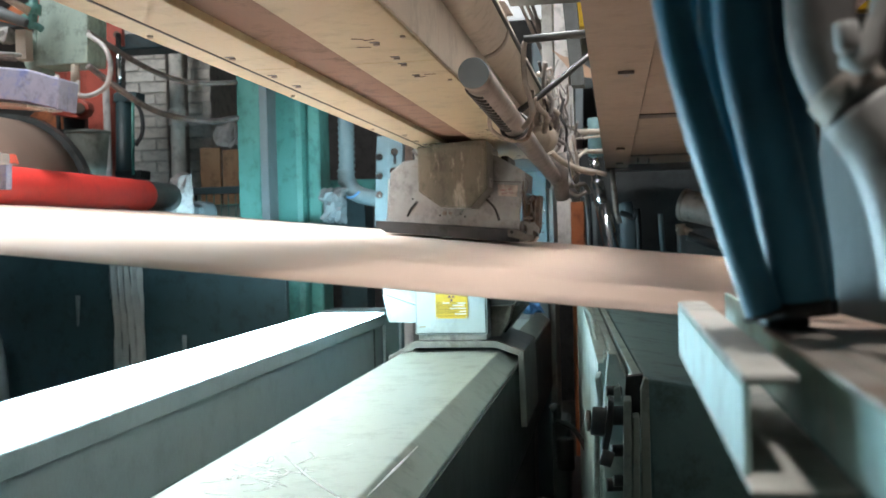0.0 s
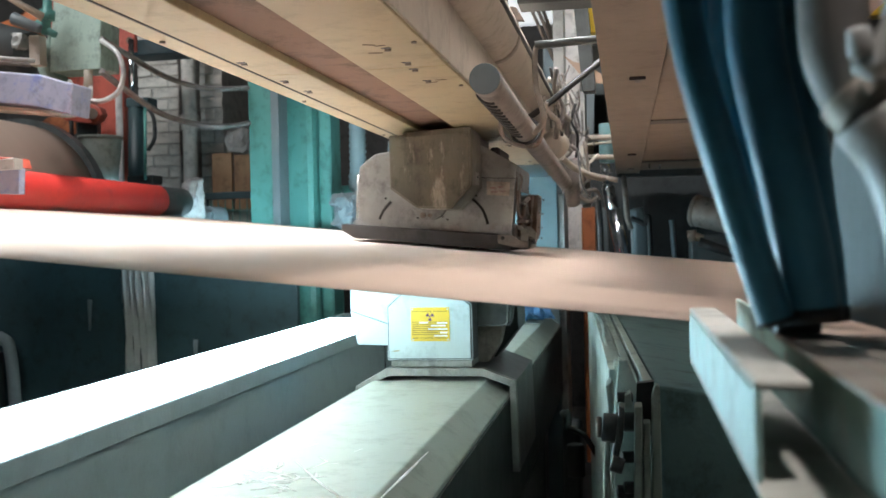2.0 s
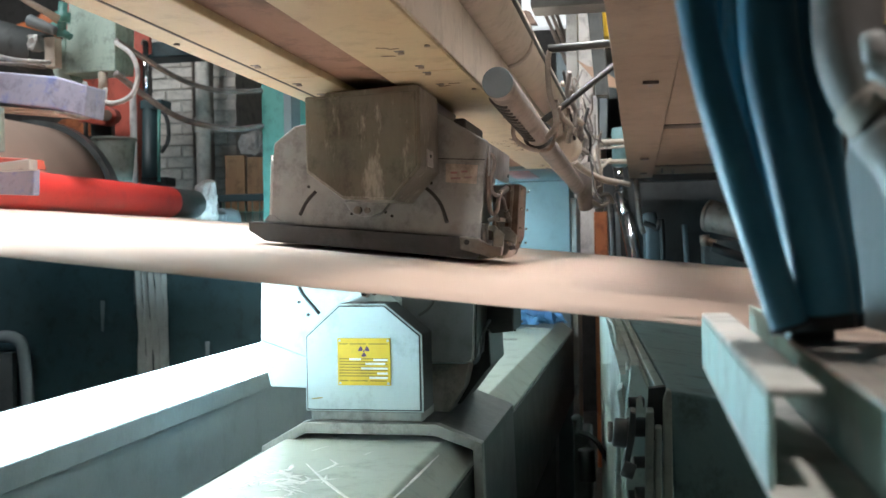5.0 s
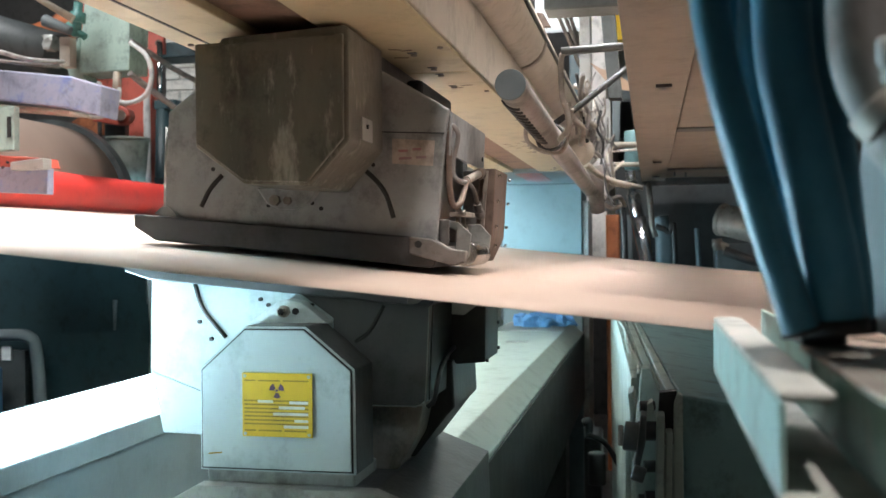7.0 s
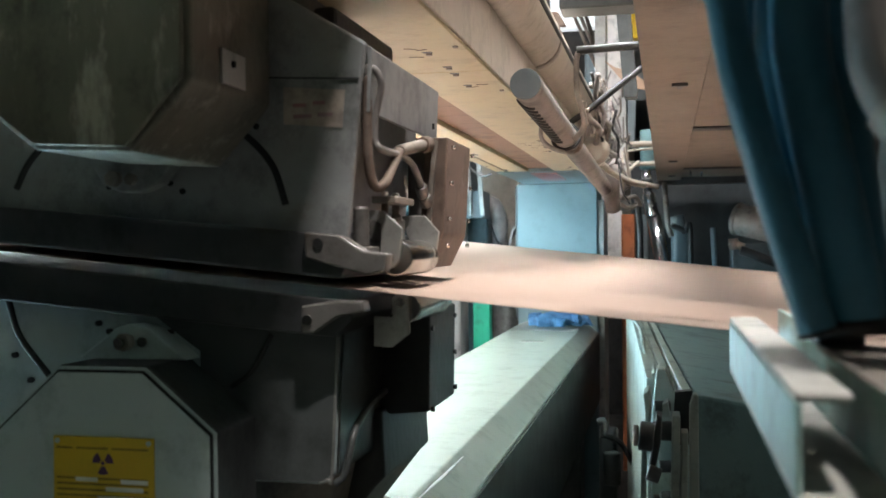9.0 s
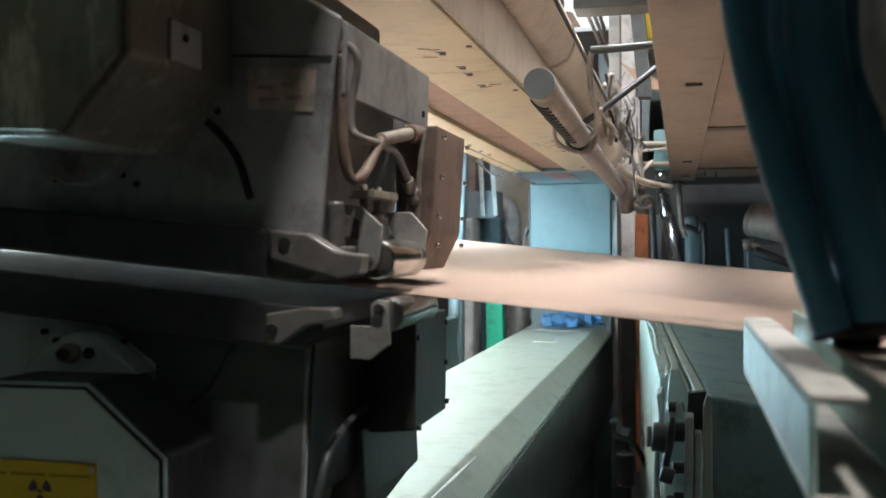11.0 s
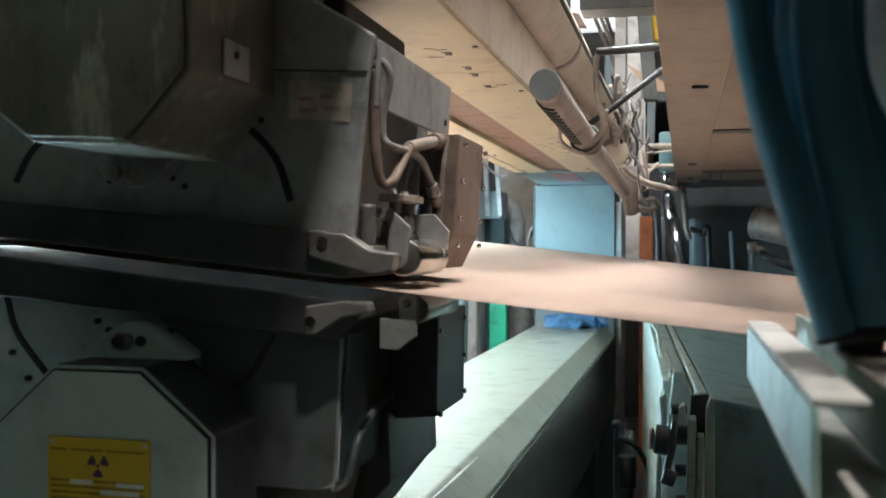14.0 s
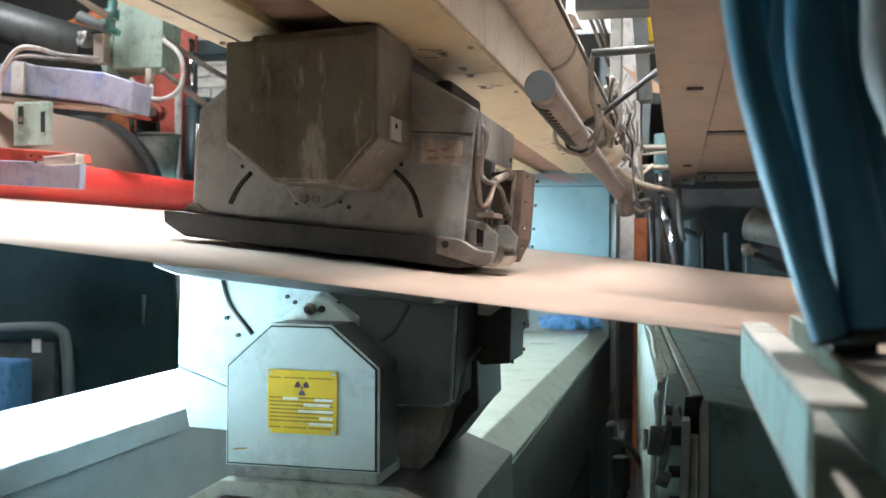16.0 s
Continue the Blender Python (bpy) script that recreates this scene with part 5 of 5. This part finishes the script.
CABLE_RUNS = (
    ((-0.215, 3.0, 1.72), (-0.205, 3.05, 1.66), (-0.20, 3.1, 1.60), (-0.19, 3.1, 1.52)),
    ((-0.19, 2.9, 1.70), (-0.20, 2.95, 1.64), (-0.18, 3.0, 1.60), (-0.185, 3.0, 1.55)),
    ((-0.23, 3.1, 1.70), (-0.195, 3.1, 1.68), (-0.21, 3.15, 1.62), (-0.17, 3.2, 1.58)),
    ((-0.16, 3.4, 1.66), (-0.175, 3.4, 1.60), (-0.155, 3.4, 1.55), (-0.165, 3.45, 1.48)),
    ((-0.20, 3.3, 1.62), (-0.18, 3.3, 1.58), (-0.195, 3.35, 1.53), (-0.16, 3.4, 1.50)),
    ((-0.225, 2.8, 1.60), (-0.21, 2.85, 1.56), (-0.19, 2.9, 1.54), (-0.20, 2.95, 1.50)),
    ((-0.175, 3.6, 1.52), (-0.16, 3.6, 1.46), (-0.19, 3.7, 1.42), (-0.17, 3.8, 1.37)),
    ((-0.15, 3.6, 1.48), (-0.19, 3.65, 1.43), (-0.22, 3.7, 1.40)),
    ((-0.21, 3.9, 1.41), (-0.16, 3.9, 1.38), (-0.12, 4.0, 1.39), (-0.10, 4.1, 1.36)),
    ((-0.13, 4.1, 1.40), (-0.105, 4.2, 1.35), (-0.10, 4.3, 1.25), (-0.10, 4.4, 1.12)),
    ((-0.12, 4.1, 1.39), (-0.115, 4.2, 1.32), (-0.112, 4.3, 1.22), (-0.115, 4.4, 1.10)),
    ((-0.21, 4.0, 1.39), (-0.15, 4.0, 1.345), (-0.11, 4.0, 1.36)),
)
for k, run in enumerate(CABLE_RUNS):
    solid("loose_cable", tube(arc(run, 6), 0.005 + 0.002 * (k % 3), 8), (BLACK, GREY_HOSE, DUSTY_STEEL)[k % 3], run[0], ("loose black cable among the pipes", "loose grey cable among the pipes", "rusty wire among the pipes")[k % 3], "cable", "loose cables")
tangle = random.Random(21)
for k in range(26):
    p = Vector((tangle.uniform(-0.235, -0.13), tangle.uniform(3.0, 4.1), tangle.uniform(1.42, 1.74)))
    run = [p]
    for step in range(3):
        p = p + Vector((tangle.uniform(-0.035, 0.035), tangle.uniform(-0.05, 0.05), tangle.uniform(-0.06, 0.01)))
        run.append(p.copy())
    run[0] = run[0] + Vector((0, 0, 0.05))
    solid("loose_cable", tube(arc(run, 5), tangle.choice((0.0028, 0.004, 0.0055)), 7), tangle.choice((BLACK, IRON, DUSTY_STEEL, GREY_HOSE)), run[0], "tangled dusty wire among the pipes", "cable", "loose cables")
for k in range(11):
    c = Vector((-0.196 + 0.012 * math.sin(k * 2.1), 3.05, 1.71 - 0.017 * k))
    ring = [c + Vector((0.006 * math.cos(a) * (1 if k % 2 else 0.4), 0.006 * math.cos(a) * (0.4 if k % 2 else 1), 0.012 * math.sin(a))) for a in np.linspace(0, 2 * math.pi, 11)]
    solid("chain_link", tube(ring, 0.0025, 6), DUSTY_STEEL, c, "dusty steel chain link", "chain", "hanging chain")
for a, b, r in (((-0.2300, 3.900, 1.6150), (-0.1430, 3.900, 1.6130), 0.005), ((-0.1430, 3.900, 1.6130), (-0.1430, 3.900, 1.5250), 0.005), ((-0.1630, 3.900, 1.5620), (-0.0470, 3.900, 1.5710), 0.005), ((-0.1630, 3.900, 1.5620), (-0.1610, 3.900, 1.4040), 0.005),
                ((-0.1400, 4.000, 1.6000), (-0.0350, 4.000, 1.5980), 0.0125), ((-0.1400, 4.000, 1.5220), (-0.0350, 4.000, 1.5190), 0.010), ((-0.1620, 4.100, 1.4650), (-0.0270, 4.100, 1.4310), 0.010), ((-0.2220, 3.600, 1.3790), (-0.0950, 3.700, 1.5070), 0.006)):
    solid("pipe_stub", tube([a, b], r, 10), CREAM_GREY, a, "dusty pale pipe stub", "pipe", "pipe stubs")
solid("green_fitting", tube([(-0.0690, 4.200, 1.6770), (-0.0690, 4.200, 1.5120)], 0.034, 16, bevel=0.006), GREEN_COVER, (-0.0690, 4.200, 1.6770), "dusty green round fitting", "fitting")

solid("orange_post", box(-0.209, -0.145, 4.8, 4.9, 0.0, 1.345, 0.005), ORANGE, (-0.18, 4.8, 0), "orange primed steel post behind the web", "post")
solid("dark_trim", box(-0.142, -0.118, 4.82, 4.9, 0.0, 1.36, 0.003), BLACK, (-0.13, 4.82, 0), "black rubber trim beside the orange post", "trim", kind="structure")
t = thing("exhaust_pipe", (-0.05, 4.7, 0.0), "bright chrome jointed pipe rising behind the web", "pipe")
part("upper", tube([(-0.0900, 4.700, 1.5500), (-0.0770, 4.700, 1.4310)], 0.022, 16), CHROME, t)
part("joint", tube([(-0.0770, 4.700, 1.4360), (-0.0570, 4.700, 1.3280)], [0.030, 0.034], 16, bevel=0.004), CHROME, t)
part("lower", tube([(-0.0540, 4.700, 1.3280), (-0.0100, 4.700, 1.1010), (0.0460, 4.700, 0.0000)], 0.038, 18), CHROME, t)
part("collar", tube([(-0.0870, 4.700, 1.5020), (-0.0850, 4.700, 1.4810)], 0.028, 16), BLACK, t)
solid("crumpled_sleeve", crumple(tube([(0.0400, 4.600, 1.3220), (0.0600, 4.600, 1.2320), (0.0700, 4.600, 0.0000)], 0.04, 16), 0.02, 30), FIXTURE_GREY, (0.0450, 4.600, 1.2830), "crumpled grey-blue plastic sleeve", "sleeve")
# Backs the unlit gap under the beam; the darkness is in its colour.
solid("wall_cabinet", box(-0.1700, 1.0520, 5.000, 5.200, 0.0000, 1.6020, 0.01), FIXTURE_DARK, (0.4, 5.0, 0.0), "grey-green cabinet under the cream beam, coloured near black for the shade there", "cabinet")
solid("grey_strip", box(-0.1680, -0.0870, 4.950, 5.000, 1.0670, 1.3460, 0.004), FIXTURE_GREY, (-0.1, 4.95, 0.0), "grey steel strip by the chrome pipe", "strip")
solid("drop_pipe", tube([(-0.005, 4.46, 1.47), (0.0090, 4.400, 1.2800), (0.0240, 4.400, 1.2300)], 0.012, 10), DUSTY_STEEL, (0.0050, 4.400, 1.4520), "dusty pipe dropping from the beam's end", "pipe")
solid("black_hose", tube(arc([(0.0230, 4.300, 1.2780), (0.0770, 4.300, 1.2490), (0.1020, 4.300, 1.1820), (0.0980, 4.300, 0.0000)], 6), 0.012, 10), BLACK, (0.0230, 4.300, 1.2780), "black hose bending down behind the web", "hose")
solid("grey_pipe", tube([(0.2070, 4.600, 1.2700), (0.2170, 4.600, 1.0790), (0.2180, 4.600, 0.0000)], 0.012, 10), FIXTURE_GREY, (0.2070, 4.600, 1.2700), "thin grey upright pipe", "pipe")
t = thing("drive_motor", (0.4, 4.2, 0.0), "dusty brown-grey electric drive motor on a dark stand", "motor")
part("body", tube([(0.300, 4.300, 1.300), (0.540, 4.160, 1.235)], 0.066, 22, bevel=0.008), DUSTY_STEEL, t)
part("end_bell", tube([(0.292, 4.3047, 1.3022), (0.308, 4.2953, 1.2978)], 0.07, 22, bevel=0.004), DUSTY_STEEL, t)
part("stand", box(0.2670, 0.5940, 4.220, 4.400, 0.0000, 1.2000, 0.006), LOW_DARK, t)
part("clamp", tube([(0.2510, 4.120, 1.2050), (0.3070, 4.120, 1.1820)], 0.016, 10), CREAM_GREY, t)
part("clamp", tube([(0.2640, 4.120, 1.2190), (0.2690, 4.120, 1.1730)], 0.02, 10), DUSTY_STEEL, t)
part("foil", lump(0.4340, 0.4930, 4.100, 4.160, 1.1380, 1.2160, 0.02, 30), CHROME, t)
part("cable_guard", tube([(0.2910, 4.100, 1.1710), (0.4930, 4.100, 1.0940)], 0.02, 10), BLACK, t)

rag = bmesh.new()
bmesh.ops.create_icosphere(rag, subdivisions=4, radius=1.0)
for v in rag.verts:
    v.co = Vector((v.co.x * 0.125, v.co.y * 0.12, max(v.co.z, -0.2) * 0.05))
    v.co += Vector((-0.455, 4.27, 0.862))
crumple(rag, 0.045, 17, 4)
crumple(rag, 0.02, 45, 9)
for v in rag.verts:
    v.co.z = max(v.co.z, 0.852)
solid("blue_rag", rag, RAG_BLUE, (-0.455, 4.27, 0.85), "crumpled blue cloth rag on the beam's end", "rag")


# ---- grey-green machine cover with bolted brackets ----
t = thing("machine_cover", (0.1, 1.9, 0.0), "grey-green sheet-metal machine cover with bolted side bracket", "machine cover")
def skew(poly, y0, y1, shift, bevel):
    """A prism whose far end is moved sideways by shift."""
    b = prism(poly, y0, y1)
    for v in b.verts:
        v.co.x += shift * (v.co.y - 1.3)
    if bevel:
        bmesh.ops.bevel(b, geom=b.edges[:], offset=bevel, segments=2, profile=0.5, affect="EDGES")
    return b
part("cover", skew([(0.036, 1.004), (0.42, 0.945), (0.42, 0.0), (0.046, 0.0), (0.040, 0.86)], 1.31, 3.8, -0.052, 0.004), GREEN_COVER, t)
part("top_edge", skew([(0.020, 1.007), (0.033, 1.007), (0.033, 0.985), (0.020, 0.985)], 1.32, 3.8, -0.052, 0.002), GREEN_EDGE, t)
part("top_edge", skew([(0.004, 1.003), (0.017, 1.003), (0.017, 0.975), (0.004, 0.975)], 1.40, 3.8, -0.052, 0.002), GREEN_EDGE, t)
part("side_wall", skew([(-0.020, 1.0), (0.003, 1.0), (0.003, 0.0), (-0.020, 0.0)], 1.50, 3.8, -0.052, 0.002), GREEN_EDGE, t)
part("front_flange", prism([(0.0330, 1.0090), (0.0390, 1.0060), (0.0390, 0.6180), (0.0230, 0.6170), (0.0280, 0.9930)], 1.285, 1.309, 0.002), GREEN_EDGE, t)
part("front_rib", prism([(0.0170, 0.9620), (0.0260, 0.9620), (0.0200, 0.6260), (0.0110, 0.6260)], 1.27, 1.30, 0.002), GREEN_EDGE, t)
part("front_rib", prism([(0.0060, 0.9840), (0.0160, 0.9840), (0.0100, 0.6300), (-0.0030, 0.6300)], 1.26, 1.30, 0.002), GREEN_EDGE, t)
part("gap", prism([(0.0100, 1.0060), (0.0320, 1.0090), (0.0320, 0.9380), (0.0060, 0.9380)], 1.312, 1.33), BLACK, t)
br = part("side_bracket", prism([(-0.0130, 1.0360), (-0.0020, 1.0360), (0.0140, 0.9960), (0.0080, 0.9660), (-0.0020, 0.5850), (-0.0280, 0.5830), (-0.0200, 0.9740)], 1.32, 1.36, 0.002), GREEN_EDGE, t)
for q, r, h in (((-0.0010, 1.310, 0.9560), 0.013, 0.035), ((-0.0010, 1.300, 0.9120), 0.008, 0.02), ((-0.0080, 1.300, 0.8670), 0.009, 0.02), ((-0.0060, 1.300, 0.9900), 0.007, 0.02), ((0.0010, 1.290, 0.8750), 0.008, 0.02)):
    part("bolt", tube([(q[0] + h * 0.5, q[1], q[2]), (q[0] - h * 0.5, q[1] - 0.004, q[2])], r, 8, bevel=0.001), LOW_DARK, br)
sp = part("side_strap", prism([(-0.0300, 1.0120), (-0.0220, 1.0170), (-0.0200, 0.9920), (-0.0260, 0.9420), (-0.0290, 0.6330), (-0.0400, 0.6320), (-0.0320, 0.9490), (-0.0270, 0.9850)], 1.25, 1.30, 0.002), GREEN_EDGE, t)
part("big_bolt", tube([(-0.0160, 1.220, 0.9640), (-0.0340, 1.220, 0.9660)], 0.018, 8, bevel=0.002), LOW_DARK, sp)
part("big_bolt", tube([(-0.0340, 1.220, 0.9660), (-0.0410, 1.220, 0.9660)], 0.013, 14, bevel=0.002), DUSTY_STEEL, sp)
part("strap_foot", tube([(-0.0090, 1.220, 0.9170), (-0.0240, 1.220, 0.9220)], 0.010, 8, bevel=0.001), LOW_DARK, sp)
part("curved_lever", prism([(-0.0130, 0.9900), (-0.0060, 0.9870), (-0.0080, 0.9540), (-0.0160, 0.9200), (-0.0240, 0.9210), (-0.0170, 0.9570)], 1.23, 1.27, 0.002), LOW_DARK, t)
part("wedge", prism([(-0.0060, 0.9950), (0.0010, 0.9990), (0.0040, 0.9790), (-0.0060, 0.9790)], 1.28, 1.31, 0.001), GREEN_EDGE, t)
for k, pts in enumerate(([(-0.0750, 2.600, 0.9940), (-0.0490, 2.100, 1.0010), (-0.0470, 1.900, 0.9930), (-0.0320, 1.700, 0.9760), (-0.0250, 1.400, 0.9830)], [(-0.0690, 2.600, 0.9990), (-0.0400, 2.100, 1.0010), (-0.0250, 1.800, 0.9940), (-0.0180, 1.500, 1.0020)], [(-0.0810, 2.600, 0.9990), (-0.0550, 2.200, 1.0110), (-0.0430, 1.900, 1.0040), (-0.0260, 1.700, 0.9840)])):
    part("cable", tube(arc(pts, 6), 0.004, 8), GREEN_EDGE, t)
t = thing("floor_pump", (-0.16, 3.0, 0.0), "dim greasy pump in the dark gap between machines", "pump")
part("column", box(-0.2030, -0.1510, 3.000, 3.150, 0.0000, 0.6230, 0.01), LOW_DARK, t)
part("spout", tube(arc([(-0.2010, 2.950, 0.6670), (-0.1840, 2.950, 0.6720), (-0.1840, 2.950, 0.6240)], 6), 0.012, 10), LOW_DARK, t)
part("bottle", tube([(-0.1560, 2.850, 0.6030), (-0.1550, 2.850, 0.5090)], 0.026, 14, bevel=0.006), BLACK, t)
part("hose", tube(arc([(-0.1820, 2.900, 0.6430), (-0.1330, 2.900, 0.6180), (-0.0930, 2.900, 0.5520)], 6), 0.008, 8), BLACK, t)
solid("floor_duct", box(-0.20, -0.13, 3.5, 4.4, 0.0, 0.2, 0.01), LOW_DARK, (-0.16, 3.9, 0), "dark cable duct on the floor", "duct")


# ---- near foreground at the operator side ----
t = thing("steel_channel", (0.065, 0.6, 1.1), "pale green painted steel channel, flanges coloured paler as if lit", "channel")
part("web", box(0.0505, 0.0535, 0.42, 0.84, 1.0965, 1.1350, 0.0014), CHANNEL, t)
part("top_flange", box(0.0505, 0.0735, 0.42, 0.84, 1.1350, 1.1395, 0.0022), FLANGE_LIT, t)
part("bottom_flange", box(0.0505, 0.092, 0.40, 0.84, 1.0935, 1.0963, 0.001), FLANGE_LIT, t)
t = thing("steel_channel", (0.09, 0.55, 1.1), "dusty grey-green channel beside the hoses", "channel")
part("web", box(0.0905, 0.0935, 0.30, 0.86, 1.098, 1.145, 0.001), CHANNEL, t)
part("top_flange", box(0.0790, 0.105, 0.30, 0.56, 1.142, 1.145, 0.001), DUSTY_STEEL, t)
part("side", box(0.094, 0.20, 0.28, 0.60, 1.118, 1.140, 0.002), DUSTY_STEEL, t)
part("cross_arm", box(0.095, 0.95, 0.46, 0.50, 1.100, 1.117, 0.002), DUSTY_STEEL, t)
part("post", box(0.90, 0.96, 0.45, 0.51, 0.0, 1.0995, 0.003), CREAM_GREY, t)
solid("tab_plate", box(0.0910, 0.1030, 0.800, 0.805, 1.1120, 1.1370, 0.001), CHANNEL, (0.09, 0.8, 1.1), "small painted tab behind the channel", "tab")
HOSES = (
    ([(0.027, 0.53, 1.48), (0.029, 0.53, 1.346), (0.031, 0.53, 1.329), (0.037, 0.53, 1.291), (0.048, 0.53, 1.249), (0.059, 0.53, 1.209), (0.072, 0.53, 1.166), (0.076, 0.53, 1.153)], 0.0098),
    ([(0.026, 0.565, 1.48), (0.028, 0.565, 1.354), (0.030, 0.565, 1.336), (0.037, 0.565, 1.295), (0.0475, 0.565, 1.252), (0.0605, 0.565, 1.209), (0.0745, 0.565, 1.164), (0.080, 0.565, 1.151)], 0.0080),
    ([(0.043, 0.59, 1.48), (0.048, 0.59, 1.362), (0.049, 0.59, 1.343), (0.054, 0.59, 1.302), (0.064, 0.59, 1.257), (0.075, 0.59, 1.211), (0.089, 0.59, 1.163), (0.092, 0.59, 1.149)], 0.0110),
    ([(0.060, 0.56, 1.48), (0.059, 0.56, 1.353), (0.058, 0.56, 1.316), (0.060, 0.56, 1.280), (0.068, 0.56, 1.234), (0.078, 0.56, 1.197), (0.087, 0.56, 1.161), (0.089, 0.56, 1.151)], 0.0105),
    ([(0.068, 0.54, 1.48), (0.068, 0.54, 1.347), (0.068, 0.54, 1.329), (0.070, 0.54, 1.294), (0.078, 0.54, 1.253), (0.086, 0.54, 1.215), (0.092, 0.54, 1.183), (0.095, 0.54, 1.153)], 0.0150),
    ([(0.092, 0.575, 1.48), (0.091, 0.575, 1.355), (0.089, 0.575, 1.337), (0.091, 0.575, 1.300), (0.096, 0.575, 1.256), (0.100, 0.575, 1.216), (0.104, 0.575, 1.182), (0.106, 0.575, 1.150)], 0.0150),
)
for pts, r in HOSES:
    hose = thing("blue_hose", pts[0], "slim dark blue hose hanging in a bundle" if r < 0.012 else "thick dark blue hose hanging in a bundle", "hose", "blue hoses")
    run = arc(pts, 8)
    part("tube", tube(run, r, 20), BLUE_HOSE, hose)
    part("end_fitting", tube(run[-3:], r + 0.0008, 20), BLACK, hose, "black end fitting")
solid("hose_clamp", box(0.0790, 0.1030, 0.555, 0.610, 1.1430, 1.1560, 0.003), BLACK, (0.0910, 0.560, 1.1480), "black clamp at the hoses' lower end", "clamp")
t = thing("conduit_elbow", (0.0890, 0.460, 1.2750), "grey corrugated conduit elbow with a pale sleeve", "conduit")
part("conduit", tube(arc([(0.092, 0.46, 1.340), (0.092, 0.46, 1.300), (0.094, 0.46, 1.277), (0.102, 0.46, 1.258), (0.113, 0.46, 1.245)], 10), 0.0150, 24, ribs=0.02, step=0.003), GREY_HOSE, t)
part("collar", tube(arc([(0.1000, 0.458, 1.2610), (0.104, 0.456, 1.2550), (0.107, 0.454, 1.2510)], 4), 0.0172, 24), DUSTY_STEEL, t)
part("sleeve", tube(arc([(0.105, 0.447, 1.250), (0.116, 0.445, 1.233), (0.125, 0.445, 1.206), (0.130, 0.445, 1.170)], 8), 0.0185, 24), PLASTIC, t, "pale plastic sleeve")
part("knob", tube([(0.096, 0.43, 1.284), (0.097, 0.43, 1.271)], 0.0052, 14, bevel=0.002), PLASTIC, t)
part("knob_loop", tube(arc([(0.097, 0.435, 1.270), (0.103, 0.43, 1.267), (0.107, 0.43, 1.278), (0.110, 0.43, 1.287), (0.112, 0.43, 1.305)], 6), 0.005, 12), PLASTIC, t)
sheet = prism([(0.113, 1.152), (0.126, 1.262), (0.230, 1.275), (0.230, 1.130)], 0.600, 0.604, 0.0012)
for v in sheet.verts:
    v.co.y += 0.02 - 0.9 * (v.co.x - 0.113)
    v.co.x -= 0.3 * (v.co.x - 0.113)
solid("grey_sheet", sheet, SHEET_GREY, (0.15, 0.6, 1.15), "dusty grey flat plastic sheet beside the hoses", "sheet")
# Out-of-view block, added so the hoses have a support and stay shaded.
t = thing("added_housing", (0.15, 0.6, 1.46), "unseen dark housing added to hold and shade the hoses", "housing")
part("casing", box(-0.01, 0.32, 0.44, 0.78, 1.46, 1.60, 0.006), LOW_DARK, t)
part("hanger", box(0.26, 0.30, 0.58, 0.62, 1.601, 5.0, 0.003), LOW_DARK, t)


# ---- what moves ----
TRAVEL = [(0.0, 1.6835), (0.5, 1.5515), (1.0, 1.4300), (1.5, 1.3120), (2.0, 1.1915), (2.5, 1.0690), (3.0, 0.9500), (3.5, 0.8325), (4.0, 0.7141),
          (4.5, 0.5950), (5.0, 0.4765), (5.5, 0.3580), (6.0, 0.2395), (6.5, 0.1208), (7.0, 0.0), (7.5, -0.1218), (8.0, -0.2436), (8.5, -0.3660), (9.0, -0.4541),
          (9.5, -0.5060), (10.0, -0.5350), (10.5, -0.5525), (11.0, -0.5630), (11.5, -0.5704), (12.0, -0.5750), (12.5, -0.5780), (13.0, -0.5780), (13.5, -0.5587),
          (14.0, -0.4871), (14.5, -0.3724), (15.0, -0.2516), (15.5, -0.1255), (16.0, -0.0003)]


def motions():
    for head in (UPPER, LOWER):
        x, y, z = BASE[head]
        walk(head, [(t, pose(x, y + s, z)) for t, s in TRAVEL])


motions()
